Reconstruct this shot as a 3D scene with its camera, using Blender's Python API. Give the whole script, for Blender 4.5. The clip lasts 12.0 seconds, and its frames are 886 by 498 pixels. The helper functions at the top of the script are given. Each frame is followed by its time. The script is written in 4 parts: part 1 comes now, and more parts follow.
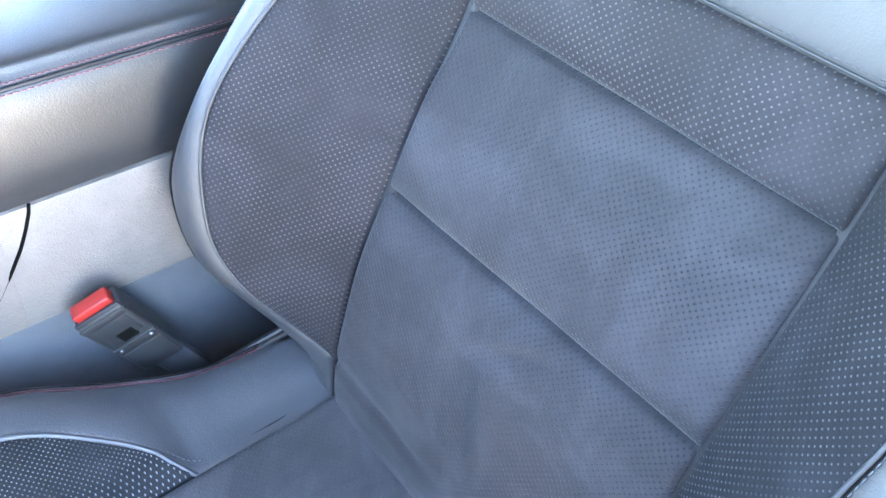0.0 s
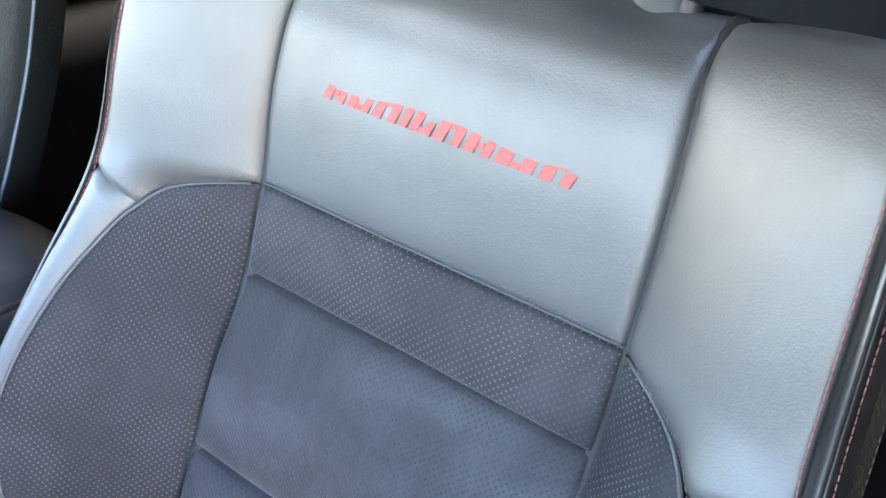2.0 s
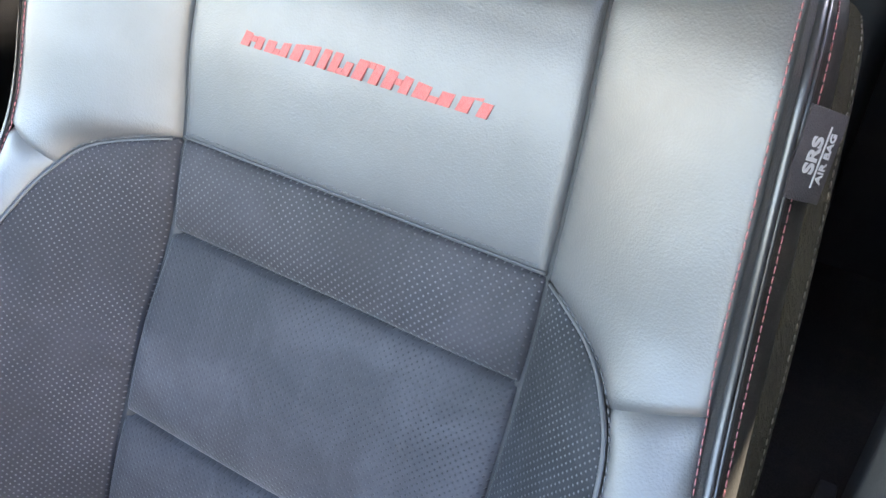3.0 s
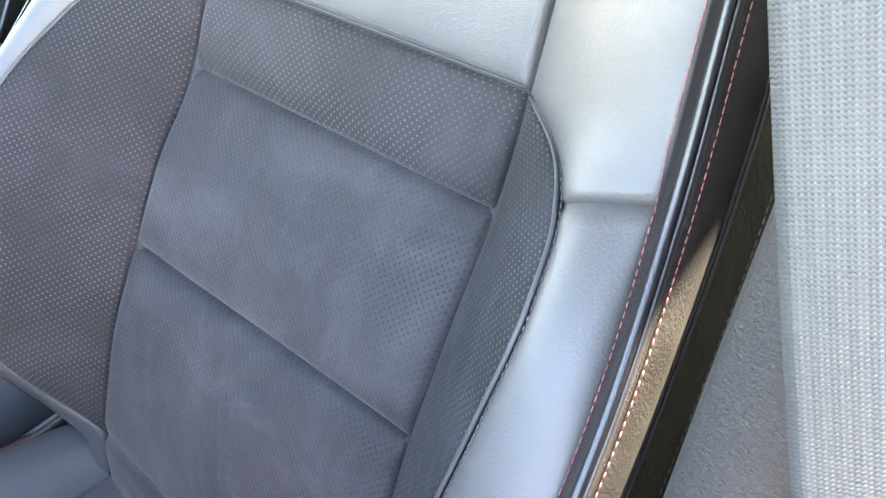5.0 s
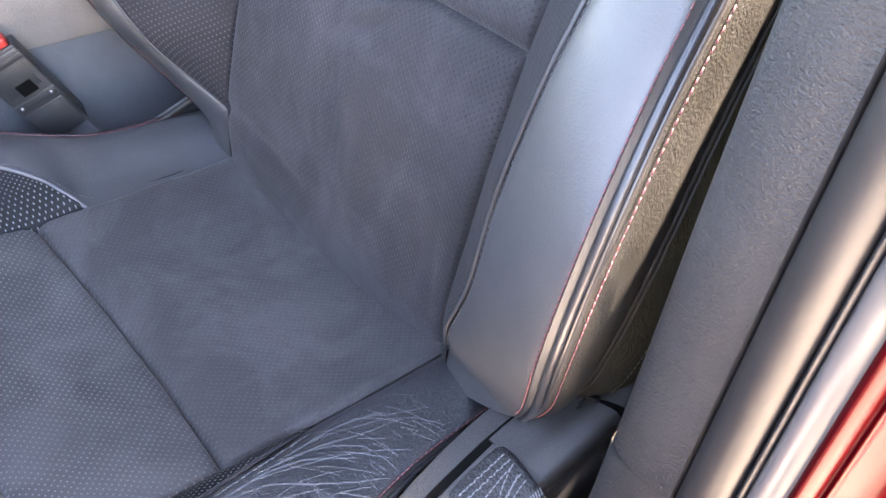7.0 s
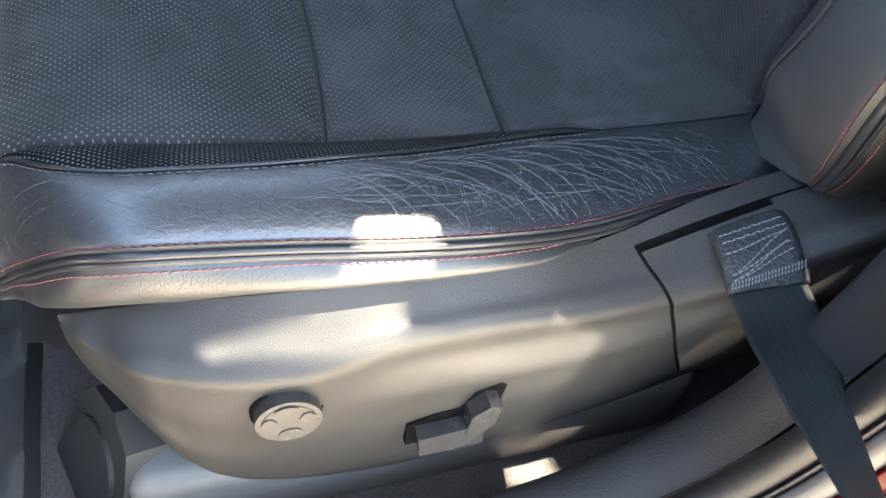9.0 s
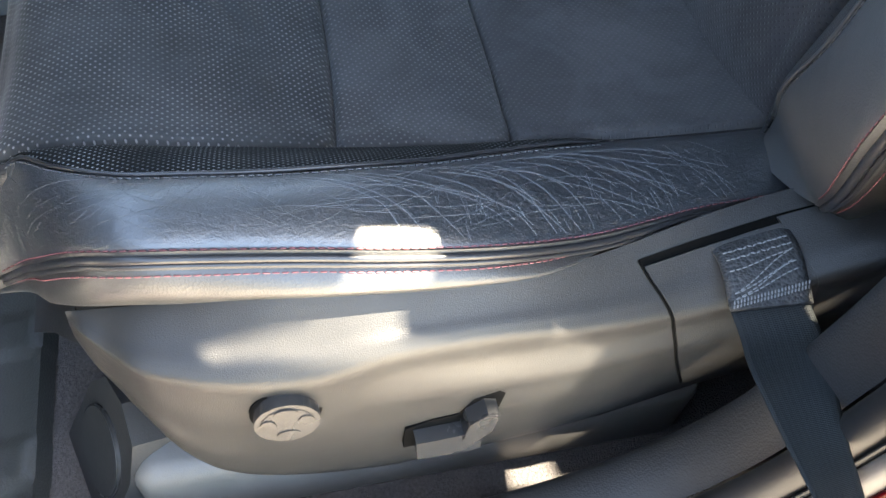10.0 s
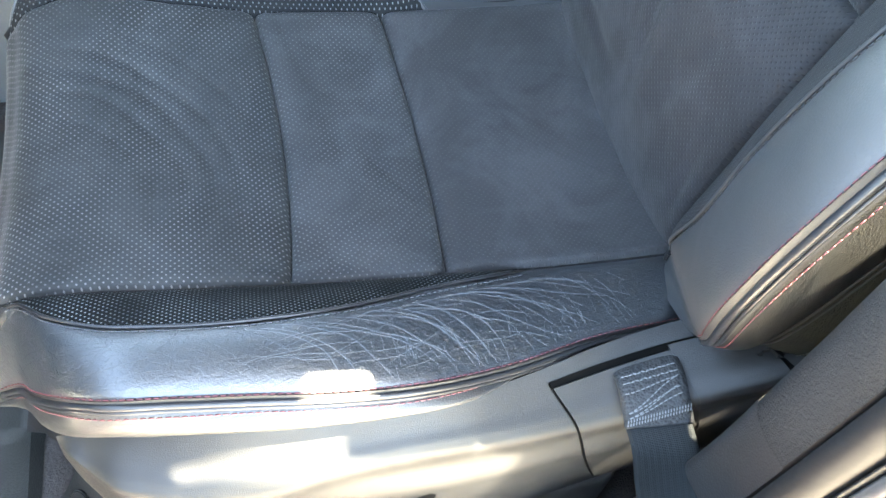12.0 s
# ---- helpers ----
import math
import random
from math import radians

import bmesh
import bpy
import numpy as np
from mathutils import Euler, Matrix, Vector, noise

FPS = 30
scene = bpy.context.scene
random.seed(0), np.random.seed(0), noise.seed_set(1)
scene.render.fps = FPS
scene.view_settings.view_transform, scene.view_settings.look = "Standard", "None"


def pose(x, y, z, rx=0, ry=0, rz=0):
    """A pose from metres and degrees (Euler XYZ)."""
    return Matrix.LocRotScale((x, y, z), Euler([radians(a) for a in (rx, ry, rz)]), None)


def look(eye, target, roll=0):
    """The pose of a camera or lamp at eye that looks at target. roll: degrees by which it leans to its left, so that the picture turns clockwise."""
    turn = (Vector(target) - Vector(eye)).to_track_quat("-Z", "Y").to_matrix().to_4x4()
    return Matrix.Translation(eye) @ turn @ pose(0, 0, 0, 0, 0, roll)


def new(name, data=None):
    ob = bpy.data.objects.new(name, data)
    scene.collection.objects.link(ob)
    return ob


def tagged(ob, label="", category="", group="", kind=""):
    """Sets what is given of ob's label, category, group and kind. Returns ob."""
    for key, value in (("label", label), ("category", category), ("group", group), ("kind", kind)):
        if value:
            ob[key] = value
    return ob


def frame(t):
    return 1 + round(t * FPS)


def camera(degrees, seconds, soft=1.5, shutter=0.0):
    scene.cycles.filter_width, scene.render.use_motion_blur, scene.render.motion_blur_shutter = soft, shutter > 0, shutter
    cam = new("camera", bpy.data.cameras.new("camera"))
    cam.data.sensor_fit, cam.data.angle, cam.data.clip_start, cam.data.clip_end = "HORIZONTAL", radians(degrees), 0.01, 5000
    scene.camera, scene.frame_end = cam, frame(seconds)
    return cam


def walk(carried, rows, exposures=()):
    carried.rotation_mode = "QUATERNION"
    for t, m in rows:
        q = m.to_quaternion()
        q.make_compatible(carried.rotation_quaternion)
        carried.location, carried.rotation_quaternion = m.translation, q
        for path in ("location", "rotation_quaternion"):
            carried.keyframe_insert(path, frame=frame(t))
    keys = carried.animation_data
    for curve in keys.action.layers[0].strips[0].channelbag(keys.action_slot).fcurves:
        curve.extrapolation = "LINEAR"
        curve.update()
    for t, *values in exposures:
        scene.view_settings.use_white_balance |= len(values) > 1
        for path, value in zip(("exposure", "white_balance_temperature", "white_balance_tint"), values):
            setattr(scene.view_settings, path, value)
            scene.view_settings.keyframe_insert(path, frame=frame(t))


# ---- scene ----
cam = camera(55.7, 12.0)
PATH = [
    (0, (0.246, -0.291, 0.978), (-0.783, 0.766, -0.373), 7.3),
    (0.5, (0.231, -0.278, 1.035), (-0.791, 0.896, -0.221), 6.2),
    (1, (0.222, -0.269, 1.071), (-0.824, 1.033, -0.029), 5.7),
    (1.5, (0.241, -0.258, 1.08), (-0.765, 1.117, 0.032), 5.3),
    (2, (0.267, -0.258, 1.072), (-0.652, 1.168, 0.012), 5.3),
    (2.5, (0.287, -0.266, 1.057), (-0.563, 1.2, -0.006), 5.0),
    (2.7, (0.291, -0.274, 1.051), (-0.533, 1.212, -0.004), 4.9),
    (4.3, (0.332, -0.207, 0.993), (-0.509, 1.276, -0.053), 7.0),
    (4.5, (0.348, -0.219, 0.98), (-0.583, 1.199, -0.08), 6.4),
    (5, (0.398, -0.257, 0.938), (-0.644, 1.099, -0.099), 6.5),
    (5.5, (0.424, -0.283, 0.914), (-0.645, 1.056, -0.117), 6.5),
    (6, (0.444, -0.303, 0.875), (-0.606, 1.011, -0.206), 6.9),
    (6.5, (0.452, -0.313, 0.832), (-0.581, 0.903, -0.374), 6.4),
    (7, (0.467, -0.328, 0.802), (-0.604, 0.762, -0.489), 6.3),
    (7.5, (0.488, -0.356, 0.784), (-0.67, 0.526, -0.588), 7.0),
    (7.7, (0.499, -0.367, 0.774), (-0.696, 0.422, -0.623), 6.9),
    (9.3, (0.521, -0.363, 0.741), (-0.555, 0.011, -0.903), 7.2),
    (9.5, (0.518, -0.357, 0.746), (-0.554, 0.003, -0.903), 7.1),
    (10, (0.514, -0.349, 0.755), (-0.566, -0.001, -0.892), 7.2),
    (10.5, (0.516, -0.334, 0.771), (-0.565, 0.029, -0.872), 8.4),
    (11, (0.517, -0.322, 0.808), (-0.571, 0.053, -0.828), 8.8),
    (11.5, (0.519, -0.312, 0.864), (-0.582, 0.076, -0.76), 9.1),
    (12, (0.494, -0.32, 0.883), (-0.578, 0.064, -0.762), 9.0),
]
walk(cam, [(t, look(eye, target, roll)) for t, eye, target, roll in PATH], exposures=[(0.0, 5.93, 6650, 9), (1.2, 5.33, 6600, 5), (2.0, 5.35, 7050, 10), (2.7, 5.35, 7450, 13), (4.3, 5.10, 7500, 8), (5.0, 5.58, 7900, 14), (6.2, 5.75, 8150, 22), (7.2, 5.54, 8150, 20), (7.7, 5.45, 8100, 16), (9.3, 4.43, 7750, 6), (10.5, 4.53, 7850, 6), (12.0, 5.45, 7850, 2)])

# ---- world, sun ----
SUN = Vector((0.0475, 0.50, 0.864)).normalized()
world = bpy.data.worlds.new("sky")
scene.world = world
world.use_nodes = True
wn = world.node_tree.nodes
sky = wn.new("ShaderNodeTexSky")
sky.sky_type, sky.sun_disc = "NISHITA", False
sky.sun_elevation = math.asin(SUN.z)
sky.sun_rotation = math.atan2(SUN.x, SUN.y)
wn["Background"].inputs["Strength"].default_value = 0.13
world.node_tree.links.new(sky.outputs["Color"], wn["Background"].inputs["Color"])
sun = new("sun", bpy.data.lights.new("sun", "SUN"))
sun.data.energy, sun.data.angle, sun.data.color = 5.0, radians(0.6), (1.0, 0.94, 0.86)
sun.matrix_world = look(SUN * 5, (0, 0, 0))


# ---- materials ----
class Mat:
    """A small node builder round one Principled shader."""

    def __init__(self, name, color, rough=0.5, metal=0.0, spec=0.5):
        self.m = bpy.data.materials.new(name)
        self.m.use_nodes = True
        self.t = self.m.node_tree
        self.p = self.t.nodes["Principled BSDF"]
        self.p.inputs["Base Color"].default_value = (*color, 1)
        self.p.inputs["Roughness"].default_value = rough
        self.p.inputs["Metallic"].default_value = metal
        self.p.inputs["Specular IOR Level"].default_value = spec
        self.color, self.last = color, None

    def node(self, kind, **values):
        n = self.t.nodes.new(kind)
        for k, v in values.items():
            n.inputs[k.replace("_", " ")].default_value = v
        return n

    def link(self, a, b):
        self.t.links.new(a, b)

    def coords(self, which="Object", scale=(1, 1, 1)):
        c = self.t.nodes.new("ShaderNodeTexCoord")
        m = self.node("ShaderNodeMapping", Scale=scale)
        self.link(c.outputs[which], m.inputs["Vector"])
        return m.outputs["Vector"]

    def noise(self, scale, detail=4.0, rough=0.55, vector=None, distort=0.0):
        n = self.node("ShaderNodeTexNoise", Scale=scale, Detail=detail, Roughness=rough, Distortion=distort)
        self.link(vector or self.coords(), n.inputs["Vector"])
        return n.outputs["Fac"]

    def voronoi(self, scale, vector=None, feature="F1"):
        n = self.node("ShaderNodeTexVoronoi", Scale=scale)
        n.feature = feature
        self.link(vector or self.coords(), n.inputs["Vector"])
        return n.outputs["Distance"]

    def ramp(self, fac, lo, hi, a=0.0, b=1.0):
        n = self.node("ShaderNodeMapRange", From_Min=lo, From_Max=hi, To_Min=a, To_Max=b)
        self.link(fac, n.inputs["Value"])
        return n.outputs["Result"]

    def calc(self, op, a, b=None):
        n = self.t.nodes.new("ShaderNodeMath")
        n.operation = op
        for i, v in enumerate((a, b)):
            if v is None:
                continue
            if isinstance(v, (int, float)):
                n.inputs[i].default_value = v
            else:
                self.link(v, n.inputs[i])
        return n.outputs[0]

    def tint(self, fac, color):
        """Mixes color over the base colour by fac."""
        n = self.t.nodes.new("ShaderNodeMix")
        n.data_type = "RGBA"
        self.link(fac, n.inputs["Factor"])
        if self.last:
            self.link(self.last, n.inputs["A"])
        else:
            n.inputs["A"].default_value = (*self.color, 1)
        n.inputs["B"].default_value = (*color, 1)
        self.last = n.outputs["Result"]
        self.link(self.last, self.p.inputs["Base Color"])
        return self

    def rough(self, fac, lo, hi):
        self.link(self.ramp(fac, 0.3, 0.7, lo, hi), self.p.inputs["Roughness"])
        return self

    def bump(self, height, distance, strength=1.0):
        n = self.node("ShaderNodeBump", Distance=distance, Strength=strength)
        self.link(height, n.inputs["Height"])
        old = self.p.inputs["Normal"]
        if old.is_linked:
            self.link(old.links[0].from_socket, n.inputs["Normal"])
        self.link(n.outputs["Normal"], old)
        return self


def leather(name, color=(0.025, 0.0258, 0.0275), lo=0.50, hi=0.60, grain=1.0):
    k = Mat(name, color, 0.4, spec=0.7)
    k.p.inputs["Coat Weight"].default_value = 0.6
    k.p.inputs["Coat Roughness"].default_value = 0.48
    k.rough(k.noise(35, 5), lo, hi)
    k.tint(k.ramp(k.noise(14, 6), 0.35, 0.75, 0, 0.5), tuple(c * 1.7 for c in color))
    k.bump(k.noise(9, 3), 0.002, 0.10)
    k.bump(k.noise(60, 4, 0.6, k.coords("Object", (1.0, 0.5, 0.5)), 1.2), 0.0012 * grain, 0.22)
    k.bump(k.voronoi(700), 0.00028 * grain, 0.55)
    k.bump(k.noise(1500, 2), 0.00026 * grain, 0.45)
    return k


def lattice(k, pitch):
    """Distance to the nearest hole of a staggered field of holes, in pitches."""
    uv = k.coords("UV", (1 / pitch, 1 / pitch, 1))
    best = None
    for shift in (0.0, 0.5):
        a = k.node("ShaderNodeVectorMath")
        a.operation = "ADD"
        a.inputs[1].default_value = (shift, shift, 0)
        f = k.node("ShaderNodeVectorMath")
        f.operation = "FRACTION"
        s = k.node("ShaderNodeVectorMath")
        s.operation = "SUBTRACT"
        s.inputs[1].default_value = (0.5, 0.5, 0)
        d = k.node("ShaderNodeVectorMath")
        d.operation = "LENGTH"
        k.link(uv, a.inputs[0])
        k.link(a.outputs[0], f.inputs[0])
        k.link(f.outputs[0], s.inputs[0])
        k.link(s.outputs[0], d.inputs[0])
        v = d.outputs["Value"]
        best = v if best is None else k.calc("MINIMUM", best, v)
    return best


def perforated(name, color, dot, pitch=0.0056, radius=0.16, rough=0.75, amount=1.0, sheen=0.10, spec=0.3):
    k = Mat(name, color, rough, spec=spec)
    k.p.inputs["Sheen Weight"].default_value = sheen
    k.p.inputs["Sheen Roughness"].default_value = 0.4
    k.tint(k.ramp(k.noise(11, 5, 0.6, None, 0.8), 0.44, 0.64, 0, 0.75), tuple(c * 2.0 for c in color))
    k.tint(k.ramp(k.noise(5, 3, 0.5), 0.5, 0.7, 0, 0.5), tuple(c * 0.6 for c in color))
    k.tint(k.ramp(k.noise(26, 4, 0.6, k.coords("Object", (1.0, 0.35, 0.35)), 1.6), 0.52, 0.68, 0, 0.45), tuple(c * 1.6 for c in color))
    k.tint(k.ramp(k.noise(420, 3), 0.4, 0.8, 0, 0.35), tuple(c * 0.5 for c in color))
    d = lattice(k, pitch)
    hole = k.ramp(d, radius, radius * 0.6, 0, 1)
    some = k.ramp(k.noise(16, 3), 0.36, 0.6, 0.3, 1.0)
    k.tint(k.calc("MULTIPLY", hole, k.calc("MULTIPLY", some, amount)), dot)
    k.bump(k.ramp(d, radius * 0.7, radius * 1.4, 0, 1), 0.0010, 0.5)
    k.bump(k.noise(900, 3), 0.0003, 0.5)
    k.bump(k.noise(22, 4), 0.005, 0.5)
    return k


def plastic(name, color, rough=0.45, grain=900, depth=0.0003):
    k = Mat(name, color, rough)
    k.rough(k.noise(12, 5), rough - 0.05, rough + 0.08)
    k.tint(k.ramp(k.noise(30, 5), 0.45, 0.8, 0, 0.4), tuple(c * 1.6 for c in color))
    k.bump(k.voronoi(grain), depth, 0.6)
    k.tint(k.ramp(k.voronoi(260), 0.05, 0.035, 0, 0.25), (0.16, 0.155, 0.15))
    return k


LEATHER = leather("black_leather")
SIDE_LEATHER = leather("matt_side_leather", (0.023, 0.0225, 0.0225), 0.38, 0.48)
SIDE_LEATHER.p.inputs["Coat Weight"].default_value = 0.25
SIDE_CLOTH = leather("dark_side_cloth", (0.0056, 0.0050, 0.0031), 0.5, 0.6)
SIDE_CLOTH.tint(SIDE_CLOTH.ramp(SIDE_CLOTH.noise(28, 5, 0.7), 0.45, 0.7, 0, 0.7), (0.0025, 0.0022, 0.0018))
SIDE_CLOTH.tint(SIDE_CLOTH.ramp(SIDE_CLOTH.noise(55, 5, 0.75, SIDE_CLOTH.coords("Object", (1, 1, 0.5)), 1.0), 0.5, 0.62, 0, 0.8), (0.0098, 0.0088, 0.0042))
SIDE_CLOTH.bump(SIDE_CLOTH.noise(700, 4, 0.7, SIDE_CLOTH.coords("Object", (1, 1, 0.5))), 0.0010, 0.7)
SIDE_CLOTH.p.inputs["Coat Weight"].default_value = 0.1
LID_LEATHER = leather("console_leather", (0.019, 0.0195, 0.021), 0.36, 0.44)
# Paler copy of the black leather, standing in for missing window light.
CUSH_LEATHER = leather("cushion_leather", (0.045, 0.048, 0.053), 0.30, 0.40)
INSERT_FAINT = perforated("perforated_bolster_smooth", (0.0115, 0.0125, 0.0145), (0.11, 0.11, 0.113), 0.0056, 0.135, amount=0.8, sheen=0.03, spec=0.2)
INSERT = perforated("perforated_bolster", (0.0105, 0.0098, 0.0122), (0.085, 0.083, 0.086), 0.0056, 0.13, sheen=0.05)
# Outer insert darker than its inner twin; shade on it is in the colour.
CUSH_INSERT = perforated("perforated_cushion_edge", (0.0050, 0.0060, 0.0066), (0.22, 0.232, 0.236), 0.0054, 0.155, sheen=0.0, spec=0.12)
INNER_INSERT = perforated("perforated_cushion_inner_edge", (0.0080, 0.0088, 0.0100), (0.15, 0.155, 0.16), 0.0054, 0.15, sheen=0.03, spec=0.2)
BAND = perforated("perforated_band", (0.0160, 0.0150, 0.0172), (0.12, 0.117, 0.12), 0.0060, 0.12, amount=0.65)
PERF = perforated("perforated_back", (0.0245, 0.0243, 0.0270), (0.009, 0.009, 0.0105), 0.0056, 0.14, 0.8, 0.85)
# One suede in three tones; middle and rear paler to offset dim light.
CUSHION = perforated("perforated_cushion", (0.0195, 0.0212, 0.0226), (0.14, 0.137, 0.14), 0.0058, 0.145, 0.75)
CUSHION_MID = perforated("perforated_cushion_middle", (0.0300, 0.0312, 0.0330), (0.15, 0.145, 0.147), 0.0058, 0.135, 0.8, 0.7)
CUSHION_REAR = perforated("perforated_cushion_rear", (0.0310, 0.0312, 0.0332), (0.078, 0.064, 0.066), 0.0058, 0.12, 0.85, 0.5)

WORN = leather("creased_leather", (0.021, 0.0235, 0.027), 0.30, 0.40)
WORN.p.inputs["Coat Weight"].default_value = 0.9
WORN.p.inputs["Coat Roughness"].default_value = 0.34
WORN.bump(WORN.noise(210, 4, 0.65, WORN.coords("Object", (1, 0.55, 1)), 0.8), 0.0016, 0.6)
WEAR = Mat("pale_leather_wear", (0.125, 0.133, 0.142), 0.55)
WEAR.tint(WEAR.noise(180, 3), (0.06, 0.064, 0.07))

PIPING = Mat("piping", (0.02, 0.02, 0.022), 0.3)
GREY_WELT = Mat("grey_welt", (0.040, 0.042, 0.045), 0.5)
GREY_WELT.tint(GREY_WELT.noise(200), (0.026, 0.027, 0.029))
PALE_WELT = Mat("pale_welt", (0.09, 0.093, 0.10), 0.35)
PALE_WELT.tint(PALE_WELT.noise(200), (0.07, 0.073, 0.08))
PIPING.bump(PIPING.noise(600, 2), 0.0003, 0.5)
GREY_THREAD = Mat("grey_thread", (0.045, 0.047, 0.052), 0.5)
GREY_THREAD.tint(GREY_THREAD.noise(300), (0.08, 0.083, 0.09))
RED_THREAD = Mat("red_thread", (0.17, 0.040, 0.046), 0.6)
RED_THREAD.tint(RED_THREAD.noise(300), (0.23, 0.085, 0.09))
PALE_THREAD = Mat("pale_thread", (0.10, 0.09, 0.065), 0.6)
PALE_THREAD.tint(PALE_THREAD.noise(300), (0.07, 0.062, 0.045))
EMBROIDERY = Mat("red_embroidery", (0.20, 0.018, 0.015), 0.5)
EMBROIDERY.bump(EMBROIDERY.noise(900, 2, 0.5, EMBROIDERY.coords("Object", (4, 0.4, 0.4))), 0.0006, 0.8)
EMBROIDERY.tint(EMBROIDERY.ramp(EMBROIDERY.noise(500, 2), 0.4, 0.7, 0, 0.6), (0.26, 0.04, 0.034))
PLUSH = Mat("plush_back_cloth", (0.034, 0.030, 0.0145), 0.95, spec=0.05)
PLUSH.p.inputs["Sheen Weight"].default_value = 0.05
PLUSH.tint(PLUSH.ramp(PLUSH.noise(40, 6, 0.7), 0.35, 0.7, 0, 0.9), (0.017, 0.0155, 0.0085))
PLUSH.bump(PLUSH.noise(260, 5, 0.7, PLUSH.coords("Object", (1, 1, 0.4))), 0.004, 1.0)
VALANCE = plastic("grained_seat_plastic", (0.0190, 0.0186, 0.0184), 0.38, 1500, 0.00018)
VALANCE.bump(VALANCE.noise(1100, 3, 0.6), 0.00045, 0.5)
VALANCE.p.inputs["Specular IOR Level"].default_value = 0.36
# The seat plastic in a paler copy, sunlight on the rail cover put in.
SUNLIT_RAIL = plastic("sunlit_rail_plastic", (0.075, 0.073, 0.07), 0.4, 900, 0.0002)
SWITCH = plastic("satin_switch_plastic", (0.022, 0.022, 0.0225), 0.24, 2500, 0.0001)
PILLAR = plastic("pillar_plastic", (0.0132, 0.0138, 0.0152), 0.60, 950, 0.00035)
PILLAR.bump(PILLAR.noise(560, 3, 0.6, PILLAR.coords("Object", (0.6, 0.6, 1.0)), 0.4), 0.0015, 0.7)
SILL_GREY = plastic("sill_plastic", (0.019, 0.019, 0.020), 0.5, 700, 0.0004)
SEAL = Mat("rubber_seal", (0.013, 0.0115, 0.0115), 0.55, spec=0.4)
SEAL.bump(SEAL.noise(90, 4), 0.001, 0.4)
SEAL.tint(SEAL.noise(25, 5), (0.020, 0.018, 0.018))
# Pale colour stands in for the bright reflection along the door flange.
FLANGE = Mat("reflection_flange", (0.085, 0.082, 0.082), 0.3)
FLANGE.tint(FLANGE.noise(30), (0.065, 0.063, 0.063))
RED_PAINT = Mat("red_car_paint", (0.060, 0.0010, 0.0022), 0.22, spec=0.06)
RED_PAINT.p.inputs["Coat Weight"].default_value = 0.03
RED_PAINT.p.inputs["Coat Roughness"].default_value = 0.05
RED_PAINT.tint(RED_PAINT.ramp(RED_PAINT.noise(900, 2), 0.5, 0.8, 0, 0.5), (0.058, 0.0025, 0.0035))
CHROME = Mat("chrome", (0.85, 0.85, 0.86), 0.08, 1.0)
STEEL = Mat("zinc_steel", (0.35, 0.35, 0.36), 0.35, 1.0)
STEEL.tint(STEEL.noise(60, 5), (0.2, 0.19, 0.18))
RAIL_STEEL = Mat("dull_rail_steel", (0.10, 0.10, 0.105), 0.5, 0.6)
RAIL_STEEL.tint(RAIL_STEEL.noise(70, 5), (0.05, 0.05, 0.052))
DARK = plastic("dark_trim", (0.010, 0.010, 0.011), 0.6, 700, 0.0003)
COLLAR = Mat("collar_plastic", (0.010, 0.010, 0.011), 0.45)
COLLAR.bump(COLLAR.noise(900, 2), 0.0001, 0.5)
BLACK = Mat("black_gap", (0.003, 0.003, 0.003), 0.9, spec=0.05)
CABIN = plastic("cabin_trim", (0.016, 0.016, 0.018), 0.7, 500, 0.0004)
HEADLINER = Mat("headliner_cloth", (0.05, 0.05, 0.052), 0.95)
HEADLINER.bump(HEADLINER.noise(400, 3), 0.001, 0.5)
# Warm tint in the grey stands in for beige light reflected onto it.
CONSOLE = plastic("grained_console_plastic", (0.155, 0.140, 0.128), 0.45, 600, 0.0005)
CONSOLE_FOOT = plastic("console_foot_trim", (0.072, 0.077, 0.086), 0.6, 500, 0.0004)
BUCKLE_BLACK = plastic("buckle_plastic", (0.022, 0.0225, 0.024), 0.38, 1400, 0.0002)
CONSOLE.bump(CONSOLE.noise(220, 3, 0.6, CONSOLE.coords("Object", (1, 0.4, 1))), 0.0012, 0.8)
RED_BUTTON = Mat("red_button", (0.33, 0.02, 0.014), 0.35)
RED_BUTTON.tint(RED_BUTTON.noise(40), (0.27, 0.018, 0.014))
CARPET = Mat("grey_carpet", (0.045, 0.042, 0.043), 1.0, spec=0.1)
CARPET.tint(CARPET.ramp(CARPET.noise(350, 5, 0.7), 0.3, 0.7, 0, 1), (0.10, 0.092, 0.09))
CARPET.tint(CARPET.ramp(CARPET.noise(12, 5, 0.7), 0.5, 0.8, 0, 0.5), (0.13, 0.11, 0.095))
CARPET.bump(CARPET.noise(450, 4, 0.7), 0.004, 1.0)
RUBBER_MAT = plastic("rubber_mat", (0.022, 0.024, 0.024), 0.45, 500, 0.0005)
TAG = Mat("woven_tag", (0.026, 0.023, 0.026), 0.8)
TAG.bump(TAG.voronoi(900), 0.0004, 0.8)
WHITE_THREAD = Mat("white_print", (0.34, 0.345, 0.355), 0.6)
WHITE_THREAD.tint(WHITE_THREAD.noise(500), (0.26, 0.265, 0.275))
SEWING = Mat("pale_sewing_thread", (0.20, 0.205, 0.21), 0.6)
SEWING.tint(SEWING.noise(500), (0.12, 0.123, 0.126))
LABEL = Mat("white_label", (0.8, 0.8, 0.8), 0.35)
LABEL.tint(LABEL.noise(40), (0.72, 0.72, 0.72))
GROUND = Mat("concrete", (0.52, 0.46, 0.38), 0.9)
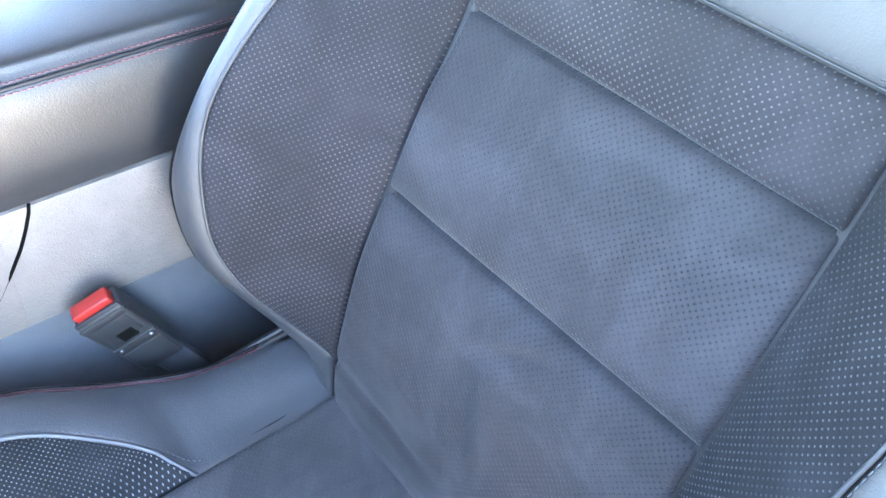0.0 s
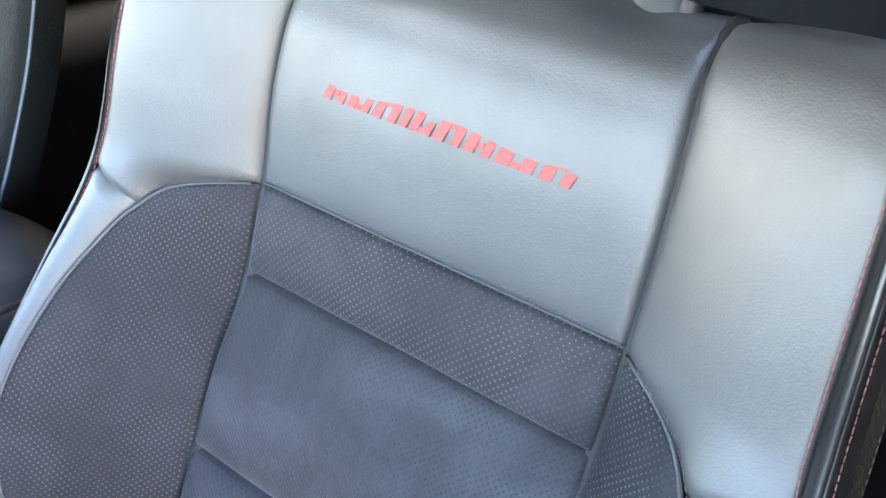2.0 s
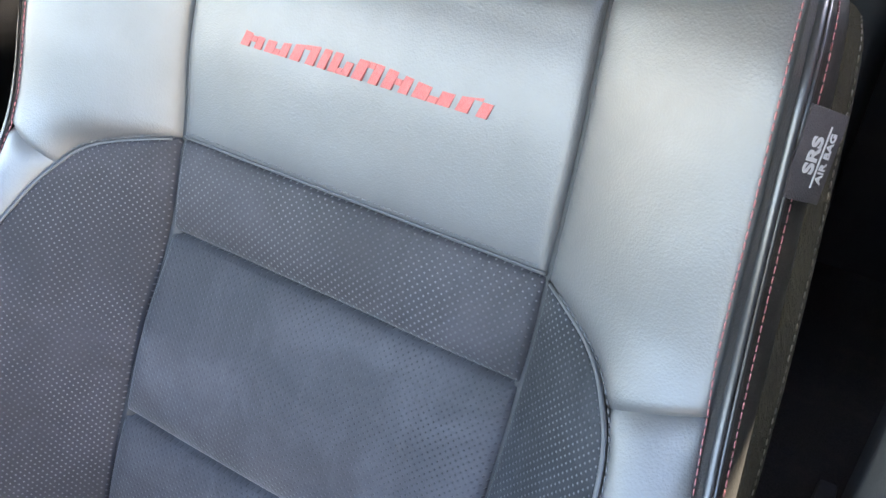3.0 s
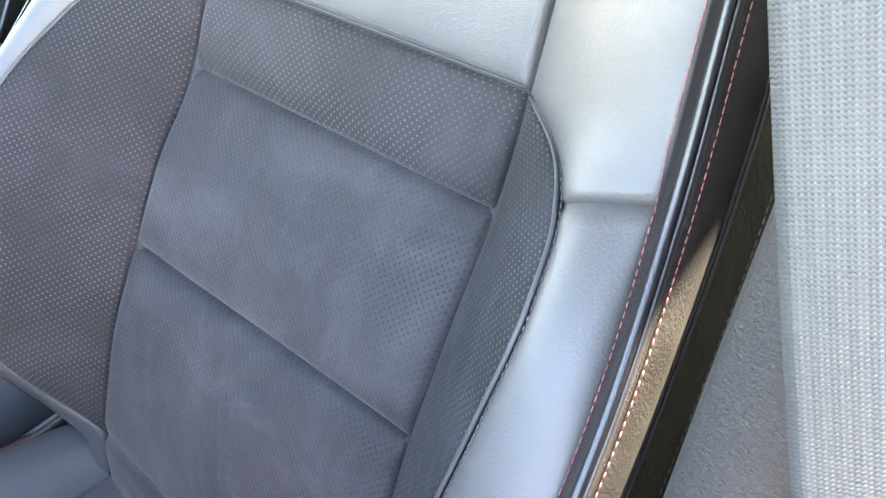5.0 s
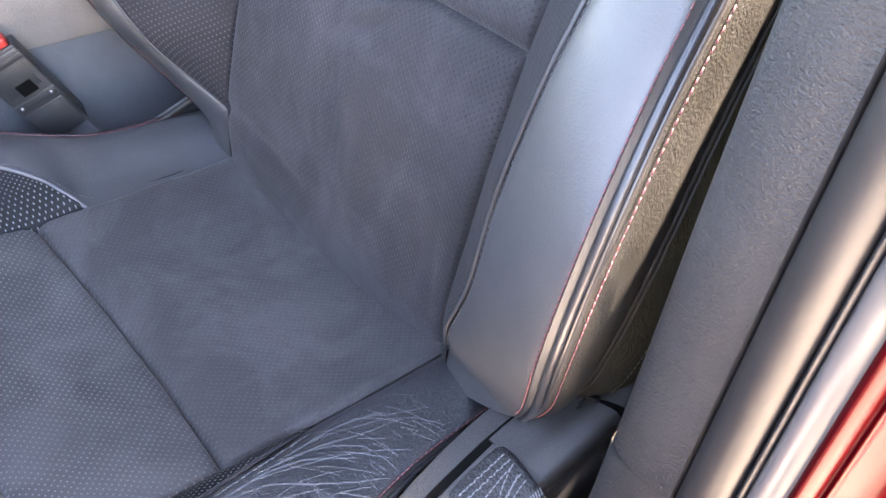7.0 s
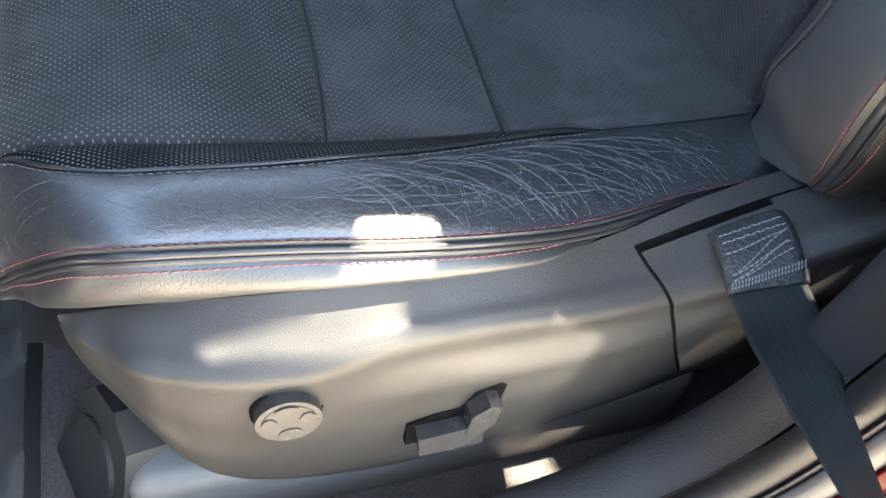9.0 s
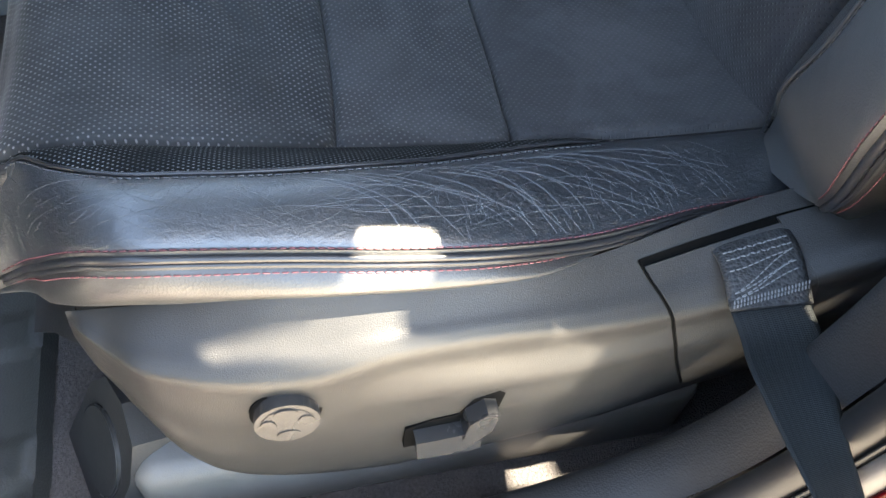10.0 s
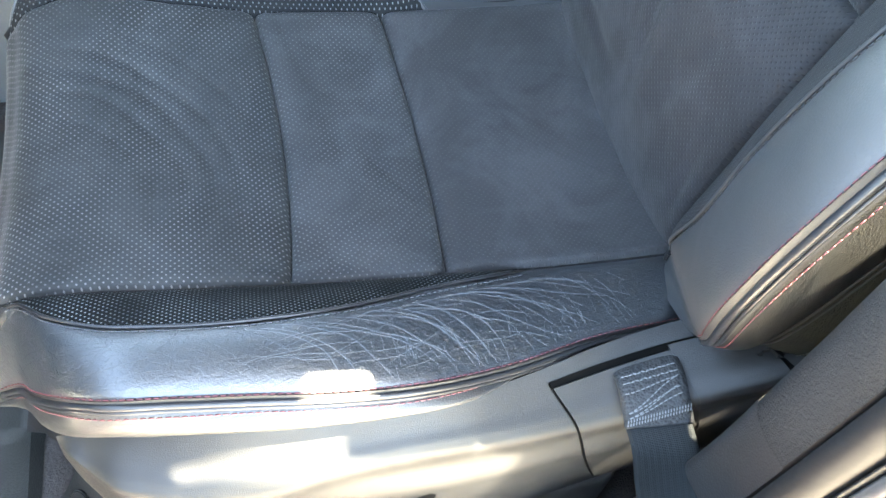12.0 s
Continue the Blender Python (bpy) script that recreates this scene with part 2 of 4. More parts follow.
GROUND.tint(GROUND.noise(90, 5), (0.56, 0.49, 0.41))
GROUND.bump(GROUND.noise(300, 4), 0.004, 0.6)

def webbing(name, dark, light, worn):
    k = Mat(name, dark, 0.6)
    uvw = k.coords("UV", (1, 1, 1))
    sep = k.t.nodes.new("ShaderNodeSeparateXYZ")
    k.link(uvw, sep.inputs[0])
    ribs = k.calc("SINE", k.calc("MULTIPLY", sep.outputs["X"], 2 * math.pi / 0.0047))
    fine = k.calc("SINE", k.calc("MULTIPLY", sep.outputs["X"], 2 * math.pi / 0.00155))
    wob = k.calc("ADD", k.calc("MULTIPLY", fine, 0.9), k.calc("MULTIPLY", k.noise(90, 2, 0.5, uvw), 1.2))
    pick = k.calc("SINE", k.calc("ADD", k.calc("MULTIPLY", sep.outputs["Y"], 2 * math.pi / 0.0014), wob))
    weave = k.calc("ADD", k.calc("MULTIPLY", ribs, 0.22), k.calc("MULTIPLY", k.calc("ADD", pick, k.calc("MULTIPLY", fine, 0.5)), 0.45))
    k.tint(k.ramp(weave, -0.8, 0.8, 0, 1), light)
    k.tint(k.ramp(k.noise(30, 4, 0.6, uvw), 0.45, 0.75, 0, 0.35), worn)
    k.bump(k.ramp(weave, -1, 1, 0, 1), 0.0004, 0.7)
    return k


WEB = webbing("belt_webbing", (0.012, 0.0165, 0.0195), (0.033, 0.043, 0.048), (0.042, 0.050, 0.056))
# Same webbing in a darker copy; the lower length's shade is in its colour.
SHADED_WEB = webbing("shaded_belt_webbing", (0.004, 0.0055, 0.0065), (0.017, 0.021, 0.0235), (0.012, 0.015, 0.017))
SHADED_WEB.p.inputs["Specular IOR Level"].default_value = 0.25
BLACK_WEB = Mat("black_webbing", (0.010, 0.0105, 0.0115), 0.6)
bw = BLACK_WEB.voronoi(480, BLACK_WEB.coords("UV"))
BLACK_WEB.tint(BLACK_WEB.ramp(bw, 0.3, 0.7, 0, 1), (0.026, 0.027, 0.029))
BLACK_WEB.bump(bw, 0.0008, 0.8)


# ---- mesh helpers ----
def link_mesh(name, verts, faces, material, parent=None, label="", uvs=None, smooth=True):
    me = bpy.data.meshes.new(name)
    me.from_pydata([tuple(v) for v in verts], [], faces)
    me.materials.append(material.m)
    if uvs is not None:
        layer = me.uv_layers.new(name="uv")
        for loop in me.loops:
            layer.data[loop.index].uv = uvs[loop.vertex_index]
    me.polygons.foreach_set("use_smooth", [smooth] * len(me.polygons))
    me.update()
    ob = new(name, me)
    ob.parent = parent
    return tagged(ob, label)


def grid(name, fn, us, vs, material, parent=None, label="", uv=None):
    """A sheet fn(u, v) -> point; uv(u, v) -> metres for the pattern."""
    verts = [fn(u, v) for v in vs for u in us]
    uvs = [uv(u, v) if uv else (u, v) for v in vs for u in us]
    n = len(us)
    faces = [(j * n + i, j * n + i + 1, (j + 1) * n + i + 1, (j + 1) * n + i) for j in range(len(vs) - 1) for i in range(n - 1)]
    return link_mesh(name, verts, faces, material, parent, label, uvs)


def bm_part(name, bm, material, parent=None, label="", bevel=0.0, segments=2):
    if bevel:
        bmesh.ops.bevel(bm, geom=[e for e in bm.edges if e.calc_face_angle(0) > 0.5], offset=bevel, segments=segments, affect="EDGES", profile=0.5)
    bmesh.ops.recalc_face_normals(bm, faces=bm.faces)
    me = bpy.data.meshes.new(name)
    bm.to_mesh(me)
    bm.free()
    me.materials.append(material.m)
    me.polygons.foreach_set("use_smooth", [True] * len(me.polygons))
    me.set_sharp_from_angle(angle=radians(35))
    ob = new(name, me)
    ob.parent = parent
    return tagged(ob, label)


def box(size, m):
    bm = bmesh.new()
    bmesh.ops.create_cube(bm, size=1, matrix=m @ Matrix.Diagonal((*size, 1)))
    return bm


def prism(outline, lo, hi, m):
    """A flat outline (x, y), drawn out from z = lo to hi, under the pose m."""
    bm = bmesh.new()
    a = [bm.verts.new(m @ Vector((x, y, lo))) for x, y in outline]
    b = [bm.verts.new(m @ Vector((x, y, hi))) for x, y in outline]
    n = len(outline)
    bm.faces.new(a[::-1])
    bm.faces.new(b)
    for i in range(n):
        bm.faces.new((a[i], a[(i + 1) % n], b[(i + 1) % n], b[i]))
    return bm


def hermite(knots, values, x):
    k, v = np.array(knots, float), np.array(values, float)
    g = np.gradient(v, k, axis=0)
    i = int(np.clip(np.searchsorted(k, x) - 1, 0, len(k) - 2))
    h = k[i + 1] - k[i]
    u = min(max((x - k[i]) / h, 0.0), 1.0)
    r = (2 * u**3 - 3 * u**2 + 1) * v[i] + (u**3 - 2 * u**2 + u) * h * g[i] + (-2 * u**3 + 3 * u**2) * v[i + 1] + (u**3 - u**2) * h * g[i + 1]
    return r


def table(rows):
    knots, values = [r[0] for r in rows], [r[1:] for r in rows]
    return lambda x: hermite(knots, values, x)


def steps(a, b, n, dense=0.5):
    """n steps from a to b, closer together towards both ends."""
    t = np.linspace(0, 1, n)
    t = (1 - dense) * t + dense * (0.5 - 0.5 * np.cos(np.pi * t))
    return [a + (b - a) * x for x in t]


def tube(name, points, radius, material, parent=None, label="", sides=8):
    pts = [Vector(p) for p in points]
    verts, faces = [], []
    for i, p in enumerate(pts):
        t = (pts[min(i + 1, len(pts) - 1)] - pts[max(i - 1, 0)]).normalized()
        a = t.orthogonal().normalized() if i == 0 else (a - t * a.dot(t)).normalized()
        b = t.cross(a)
        verts += [p + (a * math.cos(w) + b * math.sin(w)) * radius for w in np.linspace(0, 2 * math.pi, sides, endpoint=False)]
    for i in range(len(pts) - 1):
        for j in range(sides):
            faces.append((i * sides + j, i * sides + (j + 1) % sides, (i + 1) * sides + (j + 1) % sides, (i + 1) * sides + j))
    faces.append(tuple(range(sides))[::-1])
    faces.append(tuple(range((len(pts) - 1) * sides, len(pts) * sides)))
    return link_mesh(name, verts, faces, material, parent, label)


def even(points, step):
    """Points at even steps along a line of points."""
    p = np.array(points, float)
    s = np.r_[0, np.cumsum(np.linalg.norm(np.diff(p, axis=0), axis=1))]
    at = np.arange(0, s[-1], step)
    return np.stack([np.interp(at, s, p[:, i]) for i in range(3)], 1)


def stitches(name, points, material, parent, label="", length=0.0040, gap=0.0010, radius=0.00048):
    pts = even(points, length + gap)
    verts, faces = [], []
    for a, b in zip(pts[:-1], pts[1:]):
        a, b = Vector(a), Vector(b)
        t = (b - a).normalized()
        x = t.orthogonal().normalized()
        y = t.cross(x)
        b = a + t * length
        base = len(verts)
        for f, r in ((0.0, 0.45), (0.25, 1.0), (0.75, 1.0), (1.0, 0.45)):
            c = a.lerp(b, f)
            verts += [c + (x * math.cos(w) + y * math.sin(w)) * radius * r for w in np.linspace(0, 2 * math.pi, 6, endpoint=False)]
        for i in range(3):
            for j in range(6):
                faces.append((base + i * 6 + j, base + i * 6 + (j + 1) % 6, base + i * 6 + 6 + (j + 1) % 6, base + i * 6 + 6 + j))
        faces.append(tuple(base + j for j in range(6))[::-1])
        faces.append(tuple(base + 18 + j for j in range(6)))
    return link_mesh(name, verts, faces, material, parent, label)


def groove(dist, depth, width):
    """How far a padded panel falls away at this distance from its seam."""
    dist = max(dist, 0.0)
    return -depth * (math.exp(-(dist / width) ** 1.2) + 0.9 * math.exp(-dist / 0.0012))


# ---- the seat's own shape ----
TURN_BACK = radians(22)
UP = Vector((0, math.sin(TURN_BACK), math.cos(TURN_BACK)))
OUT = Vector((0, -math.cos(TURN_BACK), math.sin(TURN_BACK)))
FOOT = Vector((0, 0, 0.33))


def back(s, h, d):
    """A point of the backrest: across, up along it, out of it."""
    return FOOT + Vector((s, 0, 0)) + UP * h + OUT * d


# seam between centre and bolster
SEAM_A = table([(-0.03, 0.158, -0.01), (0.0, 0.157, 0.004), (0.1, 0.157, 0.030), (0.229, 0.155, 0.046), (0.3, 0.153, 0.045), (0.384, 0.151, 0.040), (0.461, 0.150, 0.049), (0.543, 0.149, 0.064), (0.59, 0.145, 0.067), (0.62, 0.141, 0.062), (0.64, 0.139, 0.046), (0.653, 0.138, 0.02), (0.66, 0.138, -0.02)])
# stitched edge of the perforated bolster insert, on either side
SEAM_B = {
    1: table([(-0.03, 0.166, 0.0), (0.01, 0.172, 0.02), (0.045, 0.192, 0.06), (0.09, 0.2089, 0.0829), (0.16, 0.2126, 0.1008), (0.23, 0.2223, 0.1178), (0.30, 0.2291, 0.1202), (0.37, 0.2296, 0.1139), (0.41, 0.2160, 0.0960), (0.437, 0.1903, 0.0745), (0.457, 0.150, 0.049)]),
    -1: table([(-0.03, 0.162, -0.006), (0.03, 0.162, 0.010), (0.044, 0.164, 0.018), (0.055, 0.188, 0.038), (0.07, 0.208, 0.066), (0.09, 0.2185, 0.0935), (0.12, 0.2375, 0.1195), (0.16, 0.2515, 0.1360), (0.23, 0.2640, 0.1450), (0.30, 0.2590, 0.1330), (0.37, 0.2440, 0.1080), (0.41, 0.2270, 0.0900), (0.437, 0.2020, 0.0730), (0.457, 0.150, 0.049)]),
}
# front row of red stitching along the outer edge, rear row, and the stitched edge of the plush
SEAM_C = table([(0.015, 0.258, 0.038), (0.035, 0.270, 0.058), (0.06, 0.283, 0.086), (0.10, 0.294, 0.118), (0.16, 0.2983, 0.1385), (0.25, 0.2910, 0.1345), (0.34, 0.2815, 0.1165), (0.43, 0.2670, 0.1020), (0.55, 0.2552, 0.1170), (0.61, 0.2490, 0.1190), (0.635, 0.245, 0.106), (0.65, 0.240, 0.078), (0.66, 0.234, 0.03)])
SEAM_D = table([(0.015, 0.262, 0.026), (0.035, 0.275, 0.045), (0.06, 0.289, 0.071), (0.10, 0.300, 0.101), (0.16, 0.304, 0.1215), (0.25, 0.298, 0.1195), (0.34, 0.290, 0.1035), (0.43, 0.277, 0.089), (0.55, 0.2635, 0.100), (0.61, 0.258, 0.100), (0.635, 0.253, 0.086), (0.65, 0.247, 0.058), (0.66, 0.241, 0.01)])
SEAM_E = table([(0.015, 0.258, -0.01), (0.035, 0.270, 0.005), (0.06, 0.283, 0.024), (0.10, 0.294, 0.044), (0.16, 0.299, 0.058), (0.25, 0.294, 0.058), (0.34, 0.288, 0.050), (0.43, 0.280, 0.044), (0.55, 0.266, 0.045), (0.61, 0.258, 0.043), (0.635, 0.253, 0.035), (0.65, 0.247, 0.01), (0.66, 0.241, -0.03)])
ROW_C, ROW_B, ROW_A = 0.229, 0.384, 0.457


def outer(side, row, h):
    """A row of the outer edge; towards its foot the inboard side runs in further."""
    p = row(max(h, 0.015))
    return p if side > 0 else p - np.array((max(0.0, 0.15 - h) * 0.40, max(0.0, 0.09 - h) * 0.42))


def inner(side, h):
    return SEAM_B[side](h) if h < ROW_A else SEAM_A(h)


def build_backrest(seat, pale_welt=False):
    """All that belongs to the backrest, hung under seat."""

    def centre(h0, h1, deep0, deep1, swell):
        def fn(u, h):
            w, d = SEAM_A(h)
            s = w * u
            edge = (1 - abs(u)) * w
            d += min(groove(edge, 0.006, 0.0045), groove(h - h0, deep0, 0.010), groove(h1 - h, deep1, 0.010))
            d += swell * math.sin(math.pi * (h - h0) / (h1 - h0)) * (1 - 0.4 * u * u)
            d += 0.0018 * noise.noise((s * 14, h * 14, 1.5))
            if h0 < 0.1:
                rise = math.sin(min(max((h - 0.02) / 0.17, 0), 1) * math.pi)
                d += 0.006 * math.exp(-((s - 0.022 + 0.22 * (h - 0.08)) / 0.022) ** 2) * rise
                d -= 0.005 * math.exp(-((s - 0.004 + 0.28 * (h - 0.12)) / 0.007) ** 2) * rise
                arch = 0.176 + 0.62 * (s + 0.010)
                d -= 0.0045 * math.exp(-((h - arch) / 0.006) ** 2) * math.exp(-((s - 0.015) / 0.028) ** 2)
                d += 0.003 * math.exp(-((h - arch - 0.014) / 0.008) ** 2) * math.exp(-((s - 0.015) / 0.03) ** 2)
                d -= 0.003 * math.exp(-((s - 0.075 - 0.25 * (h - 0.1)) / 0.010) ** 2) * math.exp(-((h - 0.10) / 0.05) ** 2)
                d -= 0.003 * math.exp(-((s - 0.135 + 0.12 * (h - 0.05)) / 0.006) ** 2) * math.exp(-((h - 0.05) / 0.035) ** 2)
                d -= 0.004 * math.exp(-((h - 0.045 + 0.12 * (s + 0.14)) / 0.006) ** 2) * (1 if s < -0.06 else math.exp(-((s + 0.06) / 0.04) ** 2))
            if h0 > 0.45:
                for c in (-0.09, 0.09):
                    d -= 0.012 * math.exp(-((s - c) / 0.030) ** 2 - ((h - 0.643) / 0.016) ** 2)
            return back(s, h, d)
        return fn

    us = steps(-1, 1, 56, 0.55)
    flat = lambda u, h: (SEAM_A(h)[0] * u, h)
    low = grid("lower_back_panel", centre(-0.03, ROW_C, 0.0, 0.007, 0.007), us, steps(-0.03, ROW_C, 46), PERF, seat, "dark grey perforated suede panel with soft creases", flat)
    mid = grid("middle_back_panel", centre(ROW_C, ROW_B, 0.007, 0.006, 0.005), us, steps(ROW_C, ROW_B, 34), PERF, seat, "dark grey perforated suede panel", flat)
    band = grid("back_band", centre(ROW_B, ROW_A, 0.006, 0.004, 0.004), us, steps(ROW_B, ROW_A, 22), BAND, seat, "dark perforated band with pale holes", flat)
    top = grid("upper_back_panel", centre(ROW_A, 0.66, 0.0025, 0.0, 0.004), us, steps(ROW_A, 0.66, 60, 0.3), LEATHER, seat, "smooth black leather coloured paler for window light upper panel", flat)
    f = centre(ROW_A, 0.66, 0.0025, 0.0, 0.004)
    stitches("seam_stitching", [f(u, ROW_A + 0.0055) + OUT * 0.0004 for u in np.linspace(-0.97, 0.97, 60)], GREY_THREAD, top, "grey thread", 0.0036, 0.0014)

    tube("seam_welt", [f(u, ROW_A + 0.0022) + OUT * 0.0006 for u in np.linspace(-0.985, 0.985, 60)], 0.0011, GREY_WELT, top, "thin grey leather welt")
    for side in (1, -1):
        tube("seam_backing", [back(side * (SEAM_A(h)[0] + 0.001), h, SEAM_A(h)[1] - 0.013) for h in np.linspace(-0.02, 0.65, 60)], 0.008, DARK, seat)

        def leaf(u, h, side=side):
            """Leather of the bolster: u from the inner edge to the outer row of stitching."""
            a, b = inner(side, h), outer(side, SEAM_C, h)
            s, d = a + (b - a) * u
            width = float(np.hypot(*(b - a)))
            d += 0.007 * min(1.0, max(0.0, (h + 0.01) / 0.12)) * math.sin(math.pi * u) * (1 if h < 0.5 else 1 - 0.9 * (h - 0.5) / 0.16)
            d += max(0.0, 0.092 - a[1]) * 0.55 * u * (1 - u) * min(1.0, max(0.0, (h - 0.3) / 0.1))
            d += groove(u * width, 0.005, 0.006) + groove((1 - u) * width, 0.003, 0.006)
            crease = h - (0.412 + 0.02 * u)
            d -= 0.0035 * math.exp(-abs(crease) / 0.0022)
            d += 0.0012 * noise.noise((s * 16, h * 16, 4.5))
            return back(side * s, h, d)

        def pad(u, h, side=side):
            """Perforated insert of the bolster."""
            a, b = SEAM_A(h), SEAM_B[side](h)
            s, d = a[0] + (b[0] - a[0]) * u, a[1] + (b[1] - a[1]) * u ** 1.15
            width = float(np.hypot(*(b - a)))
            d += groove(u * width, 0.005, 0.0045) * min(width / 0.02, 1) + groove((1 - u) * width, 0.002, 0.004)
            d += 0.004 * math.sin(math.pi * u) * min(width / 0.05, 1)
            d += 0.0012 * noise.noise((s * 18, h * 18, 7.5))
            return back(side * s, h, d)

        pu = steps(0, 1, 26)
        grid("bolster_insert", pad, pu, steps(-0.03, ROW_A - 0.001, 56, 0.3), INSERT_FAINT if side == 1 else INSERT, seat, "dark perforated bolster insert with pale holes", lambda u, h, side=side: (SEAM_A(h)[0] + (SEAM_B[side](h)[0] - SEAM_A(h)[0]) * u * 1.25, h))
        lu = steps(0, 1, 26)
        foot = lambda u, side=side: -0.03 + (0.045 if side > 0 else 0.03) * u
        split = lambda u: 0.412 + 0.02 * u
        grid("lower_bolster_cover", lambda u, v: leaf(u, foot(u) + (split(u) - foot(u)) * v), lu, steps(0, 1, 44), LEATHER, seat, "smooth black leather coloured paler for window light bolster")
        cover = grid("upper_bolster_cover", lambda u, v: leaf(u, split(u) + (0.66 - split(u)) * v), lu, steps(0, 1, 44), LEATHER, seat, "smooth black leather coloured paler for window light shoulder bolster")
        hs = np.linspace(0.01, ROW_A - 0.002, 80)
        rim = [pad(1.0, h) + OUT * 0.0015 for h in hs]
        # Grey instead of black: the glint along this welt is in its colour.
        tube("insert_piping", rim, 0.0015, GREY_WELT, seat, "thin grey leather welt")
        stitches("insert_stitching", [leaf(0.06, h) + OUT * 0.0008 for h in hs], GREY_THREAD, seat, "grey thread", 0.0036, 0.0014)
        hs = np.linspace(0.022, 0.648, 110)
        stitches("front_edge_stitching", [leaf(0.965, h) + OUT * 0.0006 + Vector((side * 0.0006, 0, 0)) for h in hs], RED_THREAD, cover, "red thread")

        def ribbon(a, b, bulge):
            def fn(u, h):
                p, q = outer(side, a, h), outer(side, b, h)
                s, d = p + (q - p) * u
                n = bulge * math.sin(math.pi * u)
                return back(side * (s + n), h, d + n * 0.3)
            return fn

        hh = steps(0.015, 0.66, 64, 0.1)
        grid("edge_welt", ribbon(SEAM_C, SEAM_D, 0.0), steps(0, 1, 6, 0), hh, SIDE_LEATHER, seat, "black leather welt")
        edge = ribbon(SEAM_C, SEAM_D, 0.0)
        for k, r in ((0.42, 0.0028), (0.72, 0.0016)):
            tube("edge_piping", [edge(k, h) + Vector((side * 0.0012, 0, 0)) for h in np.linspace(0.018, 0.655, 70)], r, PIPING, seat, "black piping")
        cheek = ribbon(SEAM_D, SEAM_E, 0.006)
        panel = grid("side_panel", cheek, steps(0, 1, 14), hh, SIDE_CLOTH, seat, "dark olive side panel darkened to stand in for shade")
        stitches("rear_edge_stitching", [cheek(0.05, h) + Vector((side * 0.0012, 0, 0)) for h in np.linspace(0.02, 0.65, 110)], RED_THREAD, panel, "red thread")
        rear = lambda h: SEAM_E(h) + np.array((0.002, -0.085 if pale_welt else -0.10))
        # Passenger flank takes the darker cloth, which stands in for shade on it.
        cloth = grid("plush_side", ribbon(SEAM_E, rear, 0.011), steps(0, 1, 14), hh, SIDE_CLOTH if pale_welt else PLUSH, seat, "side panel darkened to stand in for shade" if pale_welt else "olive grey plush cloth on the seat's flank")
        if pale_welt:
            flank = ribbon(SEAM_E, rear, 0.011)
            stitches("flank_stitching", [flank(0.02, h) + Vector((side * 0.001, 0, 0)) for h in np.linspace(0.02, 0.65, 110)], RED_THREAD, cloth, "red thread")
            tube("flank_welt", [flank(0.52, h) + Vector((side * 0.001, 0, 0)) for h in np.linspace(0.02, 0.65, 70)], 0.0024, PALE_WELT, cloth, "shiny pale welt")
        else:
            for off, r in ((0.0, 0.0010), (0.05, 0.0009)):
                tube("plush_welt", [ribbon(SEAM_E, rear, 0.006)(off, h) + Vector((side * 0.0012, 0, 0)) for h in np.linspace(0.02, 0.65, 70)], r, SIDE_CLOTH, cloth, "rolled dark welt")
        if not pale_welt:
            stitches("plush_stitching", [ribbon(SEAM_E, rear, 0.011)(0.34, h) + Vector((side * 0.0008, 0, 0)) for h in np.linspace(0.02, 0.65, 110)], PALE_THREAD, cloth, "pale thread", 0.004, 0.0022)

    def shell(u, h):
        s, d = SEAM_E(h) + np.array((0.002, -0.085 if pale_welt else -0.10))
        return back(s * u, h, d - 0.03 * (1 - u * u))
    grid("back_shell", shell, steps(-1, 1, 20), steps(0.015, 0.66, 20), DARK, seat, "black rear shell")
    grid("top_closing", lambda u, v: back(0.24 * u, 0.66 - 0.004 * v, 0.02 - 0.13 * v - 0.04 * (1 - abs(u))), steps(-1, 1, 12), steps(0, 1, 4), LEATHER, seat)
    for s in (-0.09, 0.09):
        m = Matrix.Translation(back(s, 0.653, 0.016)) @ UP.to_track_quat("Z", "Y").to_matrix().to_4x4()
        ring = [(0.018 * math.cos(w), 0.012 * math.sin(w)) for w in np.linspace(0, 2 * math.pi, 32, endpoint=False)]
        collar = bm_part("post_collar", prism(ring, -0.012, 0.006, m), COLLAR, seat, "oval black collar", 0.003, 3)
        bm_part("release_button", prism([(x * 0.42 - 0.018, y * 0.75) for x, y in ring], -0.010, 0.004, m), COLLAR, collar, "", 0.002)
        bm = bmesh.new()
        bmesh.ops.create_cone(bm, cap_ends=True, segments=24, radius1=0.0063, radius2=0.0063, depth=0.16, matrix=m @ pose(0, 0, 0.08))
        bm_part("headrest_post", bm, CHROME, seat, "bright chrome post")


# ---- cushion ----
CUSH_Z = table([(-0.545, 0.27), (-0.54, 0.305), (-0.52, 0.350), (-0.49, 0.368), (-0.45, 0.370), (-0.40, 0.360), (-0.314, 0.342), (-0.25, 0.334), (-0.19, 0.329), (-0.1, 0.324), (0.0, 0.322), (0.04, 0.322)])
CUSH_IN = table([(-0.545, 0.145), (-0.5, 0.152), (-0.314, 0.154), (-0.19, 0.156), (-0.1, 0.158), (0.04, 0.16)])
